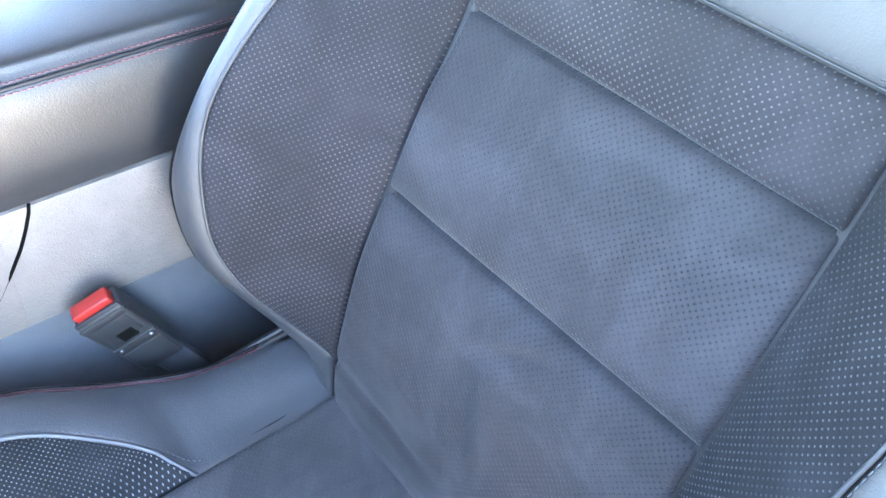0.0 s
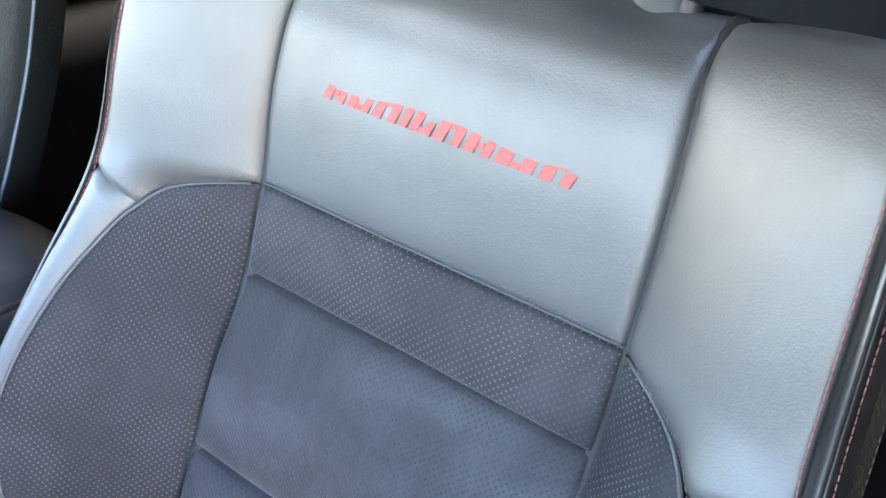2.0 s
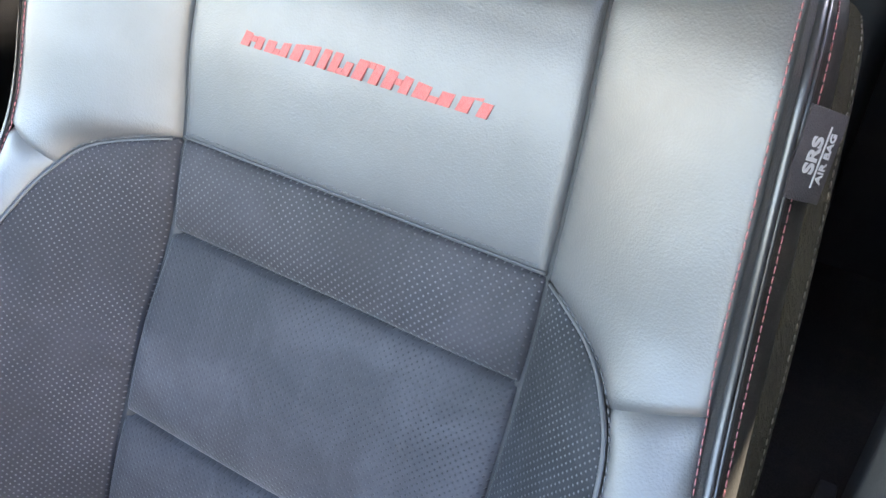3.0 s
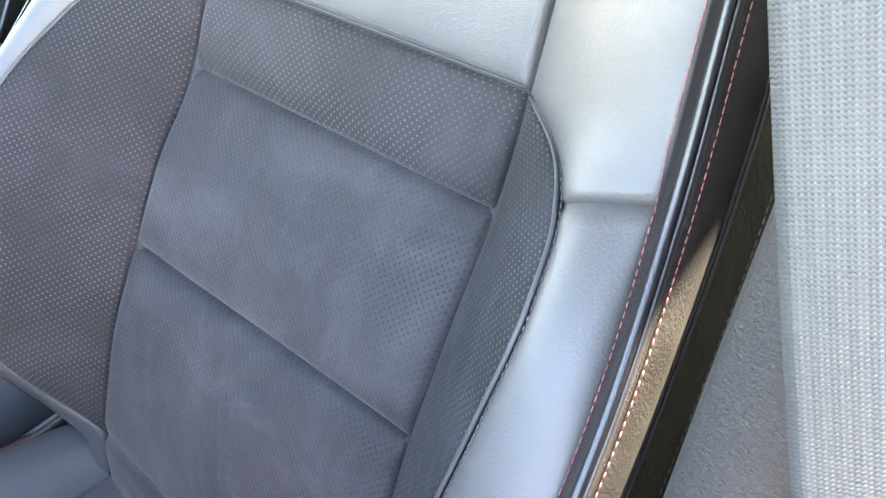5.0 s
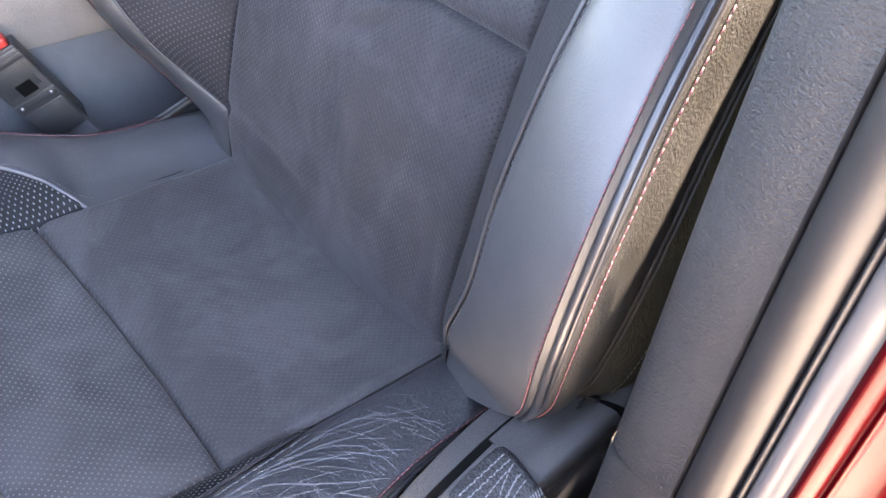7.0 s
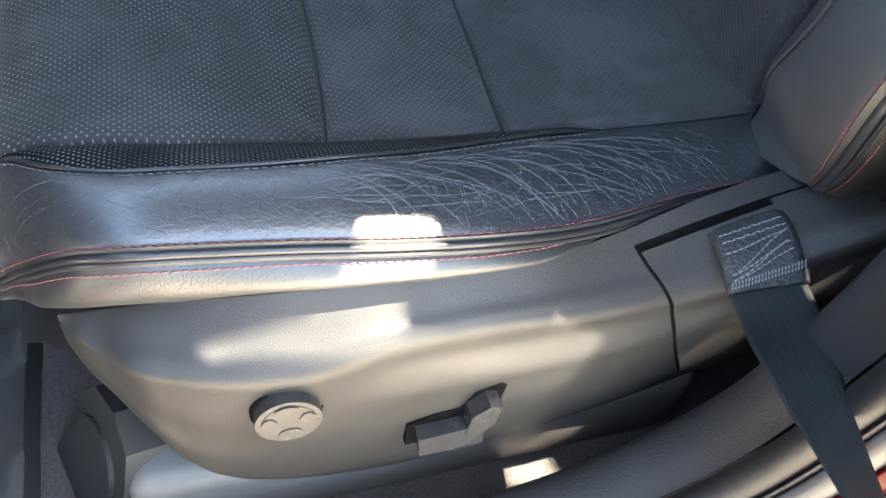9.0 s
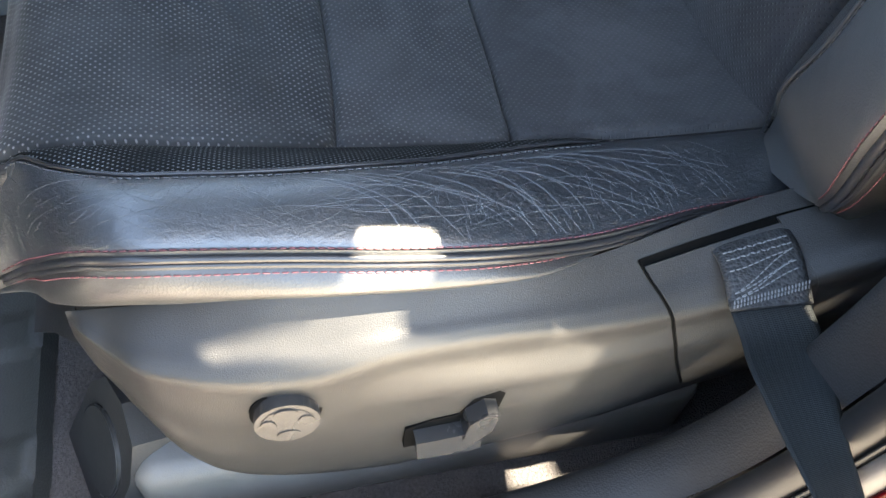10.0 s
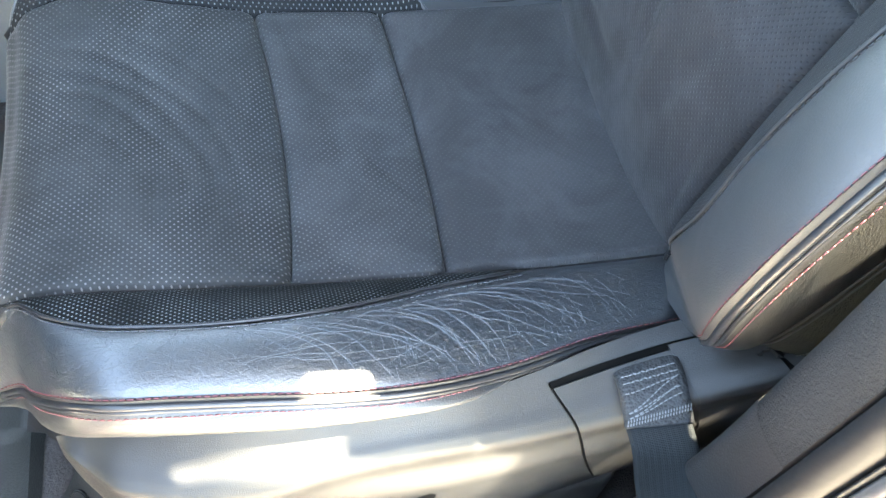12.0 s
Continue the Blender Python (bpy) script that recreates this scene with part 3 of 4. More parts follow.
C_INS = table([(-0.545, 0.147, 0.272), (-0.522, 0.151, 0.342), (-0.50, 0.157, 0.368), (-0.475, 0.180, 0.383), (-0.445, 0.196, 0.390), (-0.40, 0.206, 0.394), (-0.346, 0.209, 0.391), (-0.306, 0.206, 0.385), (-0.262, 0.195, 0.369), (-0.211, 0.180, 0.352), (-0.16, 0.170, 0.340), (-0.13, 0.161, 0.327), (-0.09, 0.159, 0.322), (0.04, 0.161, 0.320)])
# the inboard insert is broader, with a blunt rear end
C_INS_IN = table([(-0.545, 0.150, 0.275), (-0.53, 0.158, 0.335), (-0.5, 0.180, 0.372), (-0.457, 0.203, 0.388), (-0.40, 0.219, 0.394), (-0.346, 0.227, 0.391), (-0.300, 0.229, 0.385), (-0.246, 0.2195, 0.374), (-0.205, 0.200, 0.360), (-0.174, 0.178, 0.349), (-0.157, 0.164, 0.339), (-0.145, 0.159, 0.328), (-0.11, 0.158, 0.322), (0.04, 0.160, 0.320)])
C_RED = table([(-0.545, 0.172, 0.272), (-0.512, 0.186, 0.303), (-0.494, 0.211, 0.338), (-0.476, 0.230, 0.366), (-0.458, 0.244, 0.385), (-0.441, 0.252, 0.393), (-0.394, 0.259, 0.394), (-0.346, 0.264, 0.391), (-0.294, 0.268, 0.384), (-0.238, 0.266, 0.371), (-0.168, 0.251, 0.345), (-0.084, 0.230, 0.328), (-0.02, 0.226, 0.327), (0.04, 0.22, 0.325)])
C_BOT = table([(-0.545, 0.172, 0.258), (-0.512, 0.192, 0.278), (-0.496, 0.216, 0.300), (-0.479, 0.236, 0.323), (-0.425, 0.254, 0.340), (-0.373, 0.267, 0.352), (-0.323, 0.272, 0.352), (-0.269, 0.272, 0.346), (-0.213, 0.268, 0.338), (-0.15, 0.252, 0.330), (-0.088, 0.238, 0.318), (0.04, 0.225, 0.31)])
SEAM_1, SEAM_2 = -0.314, -0.192


def build_cushion(seat):
    def top(u, y):
        w = CUSH_IN(y)[0]
        x = w * u
        z = CUSH_Z(y)[0] - 0.014 * (1 - u * u) + 0.006 * abs(u) ** 6
        z += groove((1 - abs(u)) * w, 0.006, 0.006)
        for seam in (SEAM_1, SEAM_2):
            z += groove(abs(y - seam - 0.01 * (1 - u * u)), 0.007, 0.007)
        z += 0.0022 * noise.noise((x * 16, y * 16, 2.5))
        for a, b, k in ((-0.37, 0.25, 0.0022), (-0.40, -0.2, 0.002), (-0.24, 0.5, 0.0018), (-0.13, -0.4, 0.002)):
            z -= k * math.exp(-((y - a - b * x - 0.9 * x * x) / 0.006) ** 2) * (0.5 + noise.noise((x * 12, a * 50, 3)))
        r, w = math.hypot(x - 0.06, y + 0.50), math.atan2(y + 0.50, 0.06 - x)
        if -0.2 < w < 2.0:
            fade = math.sin((w + 0.2) / 2.2 * math.pi)
            for q, k in ((0.085, 0.0022), (0.115, 0.003), (0.137, 0.003), (0.16, 0.0024), (0.19, 0.0016)):
                z -= k * fade * math.exp(-((r - q - 0.006 * noise.noise((w * 2, q * 90, 1))) / 0.0045) ** 2)
        r = math.hypot(x - 0.22, y + 0.02)
        for q, k in ((0.20, 0.0018), (0.235, 0.0018), (0.27, 0.0014)):
            z -= k * math.exp(-((r - q) / 0.005) ** 2) * max(0.0, noise.noise((x * 9, y * 9, q * 40)) + 0.3)
        return Vector((x, y, z))

    us = steps(-1, 1, 90, 0.3)
    lay = lambda u, y: (CUSH_IN(y)[0] * u, y)
    bow = lambda seam: (lambda u: seam + 0.01 * (1 - u * u))
    cuts = (lambda u: -0.545, bow(SEAM_1), bow(SEAM_2), lambda u: 0.04)
    names = ("front_cushion_panel", "middle_cushion_panel", "rear_cushion_panel")
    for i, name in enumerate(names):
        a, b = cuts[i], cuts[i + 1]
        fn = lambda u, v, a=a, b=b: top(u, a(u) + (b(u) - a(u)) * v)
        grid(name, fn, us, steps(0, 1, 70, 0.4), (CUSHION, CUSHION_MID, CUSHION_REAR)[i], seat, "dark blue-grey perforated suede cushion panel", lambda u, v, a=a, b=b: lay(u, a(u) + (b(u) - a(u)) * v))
    for side in (1, -1):
        wide = 1.0 if side == 1 else 1.08

        def flank(a, b, swell, out=0.0, soft=0.0, ends=(0.003, 0.003)):
            def fn(u, y):
                p, q = a(y), b(y)
                x, z = p + (q - p) * u
                n = swell * math.sin(math.pi * u)
                width = float(np.hypot(*(q - p)))
                n += groove(u * width, ends[0], 0.005) + groove((1 - u) * width, ends[1], 0.005)
                n += soft * noise.noise((u * 2, y * 22, 5))
                return Vector((side * ((x + n * out) * wide if x > 0.17 else x + n * out + (wide - 1) * max(0, x - 0.16) * 17), y, z + n * (1 - out) + (0.006 * min(max((x - 0.165) / 0.05, 0.0), 1.0) if side < 0 else 0)))
            return fn

        tube("seam_backing", [Vector((side * (CUSH_IN(y)[0] + 0.002) * (1 + wide) / 2, y, CUSH_Z(y)[0] - 0.012)) for y in np.linspace(-0.53, 0.03, 60)], 0.009, DARK, seat)
        ins = lambda y: np.array((CUSH_IN(y)[0], CUSH_Z(y)[0] + 0.001))
        ys = steps(-0.545, 0.04, 70, 0.2)
        edge = C_INS if side == 1 else C_INS_IN
        pad = flank(ins, edge, 0.004, 0.1, 0.001, (0.006, 0.001))
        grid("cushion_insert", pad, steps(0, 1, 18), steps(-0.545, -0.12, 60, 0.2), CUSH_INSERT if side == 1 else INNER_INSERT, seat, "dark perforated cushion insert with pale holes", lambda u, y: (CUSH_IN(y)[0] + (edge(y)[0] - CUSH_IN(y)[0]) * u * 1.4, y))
        hide = flank(edge, C_RED, 0.007, 0.25, 0.0012)
        cover = grid("cushion_bolster_cover", hide, steps(0, 1, 26), ys, WORN if side == 1 else CUSH_LEATHER, seat, "black leather with pale wear creases" if side == 1 else "smooth black leather coloured paler for window light", lambda u, y: (u * 0.075, y))
        if side == 1:
            verts, faces = [], []
            rnd = random.Random(7)
            runs = []
            for i in range(19):
                runs.append((rnd.uniform(0.10, 0.18), -0.345 + 0.0112 * i + rnd.uniform(-0.006, 0.006), rnd.uniform(0.04, 0.14), rnd.uniform(6.5, 9.0), rnd.uniform(0.09, 0.14), 1.6))
            for _ in range(14):
                runs.append((rnd.uniform(0.45, 0.85), rnd.uniform(-0.37, -0.20), rnd.uniform(-0.45, -0.15), rnd.uniform(1, 4), rnd.uniform(0.05, 0.10), 0.8))
            for _ in range(12):
                runs.append((rnd.uniform(0.2, 0.7), rnd.uniform(-0.36, -0.18), rnd.uniform(-0.1, 0.15), rnd.uniform(-3, 6), rnd.uniform(0.03, 0.07), 0.75))
            for _ in range(46):
                runs.append((rnd.uniform(0.55, 0.8), rnd.uniform(-0.27, -0.05), rnd.choice((-1, 1)) * rnd.uniform(0.9, 1.7), rnd.uniform(-12, 12), rnd.uniform(0.010, 0.024), 0.6))
            for _ in range(22):
                way = rnd.choice((-1, 1))
                runs.append((rnd.uniform(0.10, 0.5) if way > 0 else rnd.uniform(0.5, 0.92), rnd.uniform(-0.51, -0.33), way * rnd.uniform(0.45, 0.85), rnd.uniform(-3, 3), rnd.uniform(0.03, 0.085), 0.42))
            for _ in range(26):
                runs.append((rnd.uniform(0.1, 0.9), rnd.uniform(-0.515, -0.40), rnd.choice((-1, 1)) * rnd.uniform(0.6, 1.4), rnd.uniform(-6, 6), rnd.uniform(0.01, 0.03), 0.36))
            for _ in range(14):
                runs.append((rnd.uniform(0.12, 0.7), rnd.uniform(-0.17, -0.06), rnd.uniform(0.5, 1.3), rnd.uniform(2, 9), rnd.uniform(0.02, 0.05), 0.7))
            for u0, y0, way, bend, length, heft in runs:
                pts, u, y, head = [], u0, y0, way
                wide_at = rnd.uniform(0.00026, 0.00048) * heft
                for i in range(int(length / 0.0022)):
                    pts.append((u, y))
                    head += bend * 0.0022 + rnd.gauss(0, 0.045)
                    y += 0.0022 * math.cos(head)
                    u += 0.0022 * math.sin(head) / 0.066
                    if not (0.08 < u < 0.94 and -0.52 < y < -0.02):
                        break
                if len(pts) < 4:
                    continue
                base = len(verts)
                for i, (u, y) in enumerate(pts):
                    a, b = pts[max(i - 1, 0)], pts[min(i + 1, len(pts) - 1)]
                    tu, ty = (b[0] - a[0]) * 0.066, b[1] - a[1]
                    n = math.hypot(tu, ty) or 1
                    w = wide_at * math.sin(math.pi * (i + 0.5) / len(pts)) ** 0.6
                    for f in (-1, 0, 1):
                        p = hide(min(max(u + f * w * ty / n / 0.066, 0), 1), y - f * w * tu / n)
                        verts.append(p + Vector((0.00022, 0, 0.0003)) * (1 if f == 0 else 0.4))
                for i in range(len(pts) - 1):
                    for f in (0, 1):
                        faces.append((base + 3 * i + f, base + 3 * i + f + 1, base + 3 * i + f + 4, base + 3 * i + f + 3))
            tagged(link_mesh("wear_creases", verts, faces, WEAR, cover, "pale worn creases in the leather"), kind="stuff")
        rim = np.linspace(-0.53, -0.13, 70)
        # Inboard welt is paler and thicker, its highlight put into the colour.
        tube("insert_piping", [pad(1.0, y) + Vector((0, 0, 0.0008)) for y in rim], 0.0013 if side == 1 else 0.0022, PIPING if side == 1 else PALE_WELT, seat, "thin leather welt")
        stitches("insert_stitching", [hide(0.07, y) + Vector((0, 0, 0.0006)) for y in rim], GREY_THREAD, seat, "grey thread", 0.0036, 0.0014)
        low = lambda y: C_RED(y) + np.array((0.004, -0.011))
        welt = flank(C_RED, low, 0.0, 0.9, 0, (0.0, 0.0))
        grid("cushion_welt", welt, steps(0, 1, 6, 0), ys, SIDE_LEATHER, seat, "black leather welt")
        for k, r in ((0.35, 0.0024), (0.7, 0.0018)):
            tube("cushion_piping", [welt(k, y) + Vector((side * 0.001, 0, 0)) for y in np.linspace(-0.535, -0.01, 80)], r, PIPING, seat, "black piping")
        skirt = flank(low, C_BOT, 0.008, 0.95, 0.001, (0.002, 0.004))
        grid("cushion_skirt", skirt, steps(0, 1, 12), ys, SIDE_LEATHER, seat, "soft black leather skirt")
        run = np.linspace(-0.535, -0.01, 110)
        stitches("upper_edge_stitching", [hide(0.965, y) + Vector((side * 0.0008, 0, 0.0006)) for y in run], RED_THREAD, cover, "red thread")
        stitches("lower_edge_stitching", [skirt(0.08, y) + Vector((side * 0.0012, 0, 0)) for y in run], RED_THREAD, cover, "red thread")
    grid("cushion_base", lambda u, y: Vector((u * C_BOT(y)[0], y, C_BOT(y)[1] - 0.06)), steps(-1, 1, 10), steps(-0.54, 0.04, 20), DARK, seat, "black underside")


# ---- the valance with its switches ----
V_TOP = table([(-0.482, 0.238, 0.322), (-0.425, 0.252, 0.338), (-0.373, 0.264, 0.348), (-0.323, 0.269, 0.348), (-0.269, 0.269, 0.342), (-0.213, 0.265, 0.336), (-0.15, 0.252, 0.330), (-0.088, 0.240, 0.336), (-0.03, 0.236, 0.347), (0.03, 0.245, 0.366), (0.08, 0.258, 0.384), (0.25, 0.272, 0.42)])
V_CREST = table([(-0.482, 0.241, 0.316), (-0.474, 0.252, 0.321), (-0.46, 0.266, 0.320), (-0.446, 0.280, 0.322), (-0.423, 0.290, 0.320), (-0.384, 0.2985, 0.315), (-0.343, 0.301, 0.314), (-0.31, 0.298, 0.321), (-0.25, 0.294, 0.318), (-0.16, 0.290, 0.303), (-0.09, 0.287, 0.303), (-0.04, 0.291, 0.324), (0.02, 0.298, 0.356), (0.07, 0.302, 0.383), (0.25, 0.302, 0.42)])
V_FACE = table([(-0.482, 0.243, 0.308), (-0.474, 0.256, 0.303), (-0.46, 0.272, 0.296), (-0.445, 0.286, 0.284), (-0.425, 0.296, 0.266), (-0.385, 0.303, 0.25), (-0.31, 0.307, 0.24), (-0.2, 0.307, 0.24), (-0.1, 0.299, 0.24), (-0.03, 0.300, 0.262), (0.03, 0.305, 0.30), (0.25, 0.31, 0.33)])
V_LOW = table([(-0.482, 0.244, 0.300), (-0.476, 0.253, 0.286), (-0.464, 0.267, 0.275), (-0.450, 0.284, 0.262), (-0.437, 0.295, 0.238), (-0.421, 0.300, 0.208), (-0.402, 0.302, 0.188), (-0.375, 0.302, 0.171), (-0.322, 0.302, 0.156), (-0.216, 0.301, 0.160), (-0.128, 0.296, 0.168), (-0.06, 0.292, 0.185), (0.25, 0.290, 0.2)])


def build_valance(seat):
    def fn(u, y):
        top, crest, face, low = V_TOP(y), V_CREST(y), V_FACE(y), V_LOW(y)
        late = min(max((y + 0.335) / 0.05, 0.0), 1.0)
        late = late * late * (3 - 2 * late)
        body = min(max((y + 0.482) / 0.09, 0.0), 1.0)
        mix = lambda a, b, k, dx=0.0, dz=0.0: a + (b - a) * k + np.array((dx, dz)) * body
        rows = [top, mix(top, crest, 0.55, 0, -0.0008), mix(top, crest, 0.86, 0, 0.0005), mix(crest, face, 0.05, 0.0008, 0), mix(crest, face, 0.26, 0.0010 - 0.0007 * late, 0), mix(crest, face, 0.52, 0.0010 + 0.0025 * late, 0), mix(crest, face, 0.74, 0.0008 + 0.0012 * late, 0), face, mix(face, low, 0.55, 0.002, 0), low]
        x, z = hermite([0, 0.18, 0.29, 0.36, 0.42, 0.48, 0.54, 0.62, 0.82, 1.0], rows, u)
        return Vector((x, y, z))
    us = list(np.linspace(0, 0.26, 12)) + list(np.linspace(0.275, 0.62, 36)) + list(np.linspace(0.65, 1, 14)) + [1.01]
    def closed(u, y):
        if u > 1:
            p = fn(1.0, y)
            return p + Vector((-0.02, 0, 0.004))
        return fn(u, y)
    valance = grid("seat_valance", closed, us, list(np.linspace(-0.482, -0.40, 26)) + list(np.linspace(-0.395, 0.22, 70)), VALANCE, seat, "satin grained black plastic side shield")

    def plate(y, z, x):
        """A pose on the side of the valance: local x to the rear, y up, z outwards."""
        return Matrix.Translation((x, y, z)) @ Matrix(((0, 0, 1, 0), (1, 0, 0, 0), (0, 1, 0, 0), (0, 0, 0, 1))) @ pose(0, 0, 0, -8)

    m = plate(-0.366, 0.2825, 0.3025)
    circle = lambda r, n=40, k=1.0: [(r * math.cos(w), r * k * math.sin(w)) for w in np.linspace(0, 2 * math.pi, n, endpoint=False)]
    # Flat black plate stands for the shade in the gap round the knob.
    bm_part("knob_recess_shade", prism(circle(0.0216), -0.006, 0.0016, m), BLACK, valance)
    knob = bm_part("lumbar_knob", prism(circle(0.0194), -0.004, 0.0100, m), SWITCH, valance, "round satin grey four-way knob", 0.0016, 3)
    bm_part("knob_dish", prism(circle(0.0155), 0.007, 0.0105, m), SWITCH, knob, "", 0.0012, 3)
    for w in (0, 90, 180, 270):
        c = Vector((0.0112 * math.cos(radians(w)), 0.0112 * math.sin(radians(w)), 0))
        fan = [(c.x + x * (0.9 if w % 180 else 0.62), c.y + y * (0.62 if w % 180 else 0.9)) for x, y in circle(0.0078, 22)]
        bm_part("knob_pad", prism(fan, 0.008, 0.0113, m), SWITCH, knob, "raised pad", 0.0011, 2)
    m = plate(-0.262, 0.2235, 0.3078)
    slot = [(-0.030, -0.010), (-0.029, 0.011), (-0.012, 0.017), (0.004, 0.019), (0.014, 0.036), (0.026, 0.040), (0.032, 0.034), (0.026, 0.006), (0.021, -0.010)]
    # Black plate in place of the shaded gap round both switches.
    bm_part("switch_recess_shade", prism([(x * 1.08, y * 1.08) for x, y in slot], -0.006, 0.0036, m), BLACK, valance)
    bm_part("seat_switch", prism([(-0.025, -0.010), (-0.026, 0.010), (0.012, 0.012), (0.018, 0.005), (0.018, -0.009), (0.0, -0.011)], 0.0, 0.0145, m), SWITCH, valance, "satin grey seat slide switch", 0.0022, 3)
    bm_part("recline_switch", prism([(0.005, 0.008), (0.008, 0.026), (0.020, 0.035), (0.028, 0.032), (0.024, 0.014), (0.014, 0.004)], 0.0, 0.0165, m), SWITCH, valance, "satin grey recline lever", 0.0022, 3)

    # anchor cover with its slot, over which the belt's end comes out
    def skin(u, y, lift):
        p = fn(u, y)
        q = fn(min(u + 0.02, 1), y) - fn(max(u - 0.02, 0), y)
        n = Vector((q.z, 0, -q.x))
        n = n.normalized() * (-1 if n.x < 0 else 1)
        return p + n * lift
    def lid(y0, y1, u0, u1, lift, name, mat, slope=0.0):
        bm = bmesh.new()
        us, ys = np.linspace(u0, u1, 70), np.linspace(y0, y1, 30)
        top = [[bm.verts.new(skin(u, y + slope * (u - 0.1), lift)) for u in us] for y in ys]
        low = [[bm.verts.new(skin(u, y + slope * (u - 0.1), -0.004)) for u in us] for y in ys]
        for i in range(len(ys) - 1):
            for j in range(len(us) - 1):
                bm.faces.new((top[i][j], top[i + 1][j], top[i + 1][j + 1], top[i][j + 1]))
        ring_t = [top[0][j] for j in range(len(us))] + [top[i][-1] for i in range(1, len(ys))] + [top[-1][j] for j in range(len(us) - 2, -1, -1)] + [top[i][0] for i in range(len(ys) - 2, 0, -1)]
        ring_l = [low[0][j] for j in range(len(us))] + [low[i][-1] for i in range(1, len(ys))] + [low[-1][j] for j in range(len(us) - 2, -1, -1)] + [low[i][0] for i in range(len(ys) - 2, 0, -1)]
        for i in range(len(ring_t)):
            k = (i + 1) % len(ring_t)
            bm.faces.new((ring_t[i], ring_t[k], ring_l[k], ring_l[i]))
        for row in low:
            for v in row:
                if not v.link_faces:
                    bm.verts.remove(v)
        return bm_part(name, bm, mat, valance, "", 0.0)
    lid(-0.1354, 0.0162, 0.075, 0.80, 0.0007, "cover_gap", BLACK, 0.07)
    lid(-0.1345, -0.03, 0.108, 0.81, 0.0022, "anchor_cover", VALANCE, 0.07)
    lid(-0.043, 0.0155, 0.085, 0.81, 0.0026, "anchor_cover", VALANCE, 0.05)
    for pts in ([skin(u, -0.1360 + 0.07 * (u - 0.1), 0.0012) for u in np.linspace(0.08, 0.80, 60)], [skin(0.083, y, 0.0020) for y in np.linspace(-0.043, 0.0155, 20)], [skin(u, 0.0168 + 0.05 * (u - 0.1), 0.0014) for u in np.linspace(0.083, 0.70, 40)]):
        tube("panel_gap", pts, 0.0007, BLACK, valance, "", 6)
    return valance


def build_rail(seat):
    """Seat rail and its front foot cover."""
    rail = bm_part("seat_rail", box((0.05, 0.52, 0.055), pose(0.226, -0.205, 0.125)), RAIL_STEEL, seat, "dull grey steel slide rail", 0.006)
    bm_part("rail_cover", box((0.085, 0.45, 0.10), pose(0.244, -0.262, 0.105)), SUNLIT_RAIL, seat, "sloping plastic rail cover, coloured pale for sunlight", 0.018, 4)
    n = Vector((0.30, -0.86, 0.42)).normalized()
    a = Vector((0, 0.2, 1))
    a = (a - n * a.dot(n)).normalized()
    b = a.cross(n)
    m = Matrix.Translation((0.238, -0.513, 0.118)) @ Matrix(((b.x, a.x, n.x, 0), (b.y, a.y, n.y, 0), (b.z, a.z, n.z, 0), (0, 0, 0, 1)))
    block = [(-0.05, -0.062), (-0.045, 0.03), (-0.03, 0.060), (0.0, 0.070), (0.030, 0.060), (0.045, 0.03), (0.048, -0.062)]
    foot = bm_part("foot_cover", prism(block, -0.05, 0.0, m), DARK, seat, "black plastic foot cover", 0.008, 3)
    ring = [(0.036 * math.cos(w), 0.040 * math.sin(w)) for w in np.linspace(0, 2 * math.pi, 40, endpoint=False)]
    bm_part("foot_cap_rim", prism(ring, -0.002, 0.0022, m), SWITCH, foot, "", 0.001)
    bm_part("foot_cap", prism([(x * 0.95, y * 0.95) for x, y in ring], -0.002, 0.0030, m), DARK, foot, "oval black cap", 0.0008)
    for x in (-0.236,):
        bm_part("seat_rail", box((0.05, 0.5, 0.055), pose(x, -0.22, 0.113)), STEEL, seat, "", 0.006)
    bm_part("seat_pan", box((0.36, 0.34, 0.05), pose(0.0, -0.22, 0.24)), DARK, seat, "black steel seat pan", 0.01)
    for x in (-0.2, 0.2):
        for y in (-0.4, -0.05):
            bm_part("seat_riser", box((0.02, 0.05, 0.12), pose(x, y, 0.19)), STEEL, seat, "", 0.003)


seat = tagged(new("driver_seat"), "black leather and perforated suede car seat with red stitching", "car seat", "front seats")
build_backrest(seat)
build_cushion(seat)
build_valance(seat)
build_rail(seat)

# embroidered lettering of the trim, as plain slanted bars
word = new("embroidery")
word.parent = seat
at = -0.096
m = Matrix(((1, UP.x, OUT.x, 0), (0, UP.y, OUT.y, 0), (0, UP.z, OUT.z, 0), (0, 0, 0, 1)))
m = Matrix.Translation(back(0, 0.543, float(SEAM_A(0.543)[1]) + 0.0028)) @ m
for k, w in enumerate((0.0205, 0.0215, 0.0225, 0.0085, 0.0185, 0.0225, 0.0225, 0.0310, 0.0245)):
    def slab(a, b, lo, hi):
        outline = [(at + w * a + 0.004 * lo / 0.013, lo - 0.0065), (at + w * b + 0.004 * lo / 0.013, lo - 0.0065), (at + w * b + 0.004 * hi / 0.013, hi - 0.0065), (at + w * a + 0.004 * hi / 0.013, hi - 0.0065)]
        bm_part("embroidered_bar", prism(outline, -0.003, 0.0014, m), EMBROIDERY, word, "", 0.0005)
    if w < 0.012:
        slab(0.05, 0.75, 0.0, 0.013)
    else:
        slab(0.02, 0.36, 0.0, 0.013)
        slab(0.37, 0.58, *((0.004, 0.008), (0.0, 0.004), (0.009, 0.013))[k % 3])
        slab(0.59, 0.88, 0.0, 0.013 if k % 4 else 0.009)
    at += w
tagged(word, "red embroidered bars")

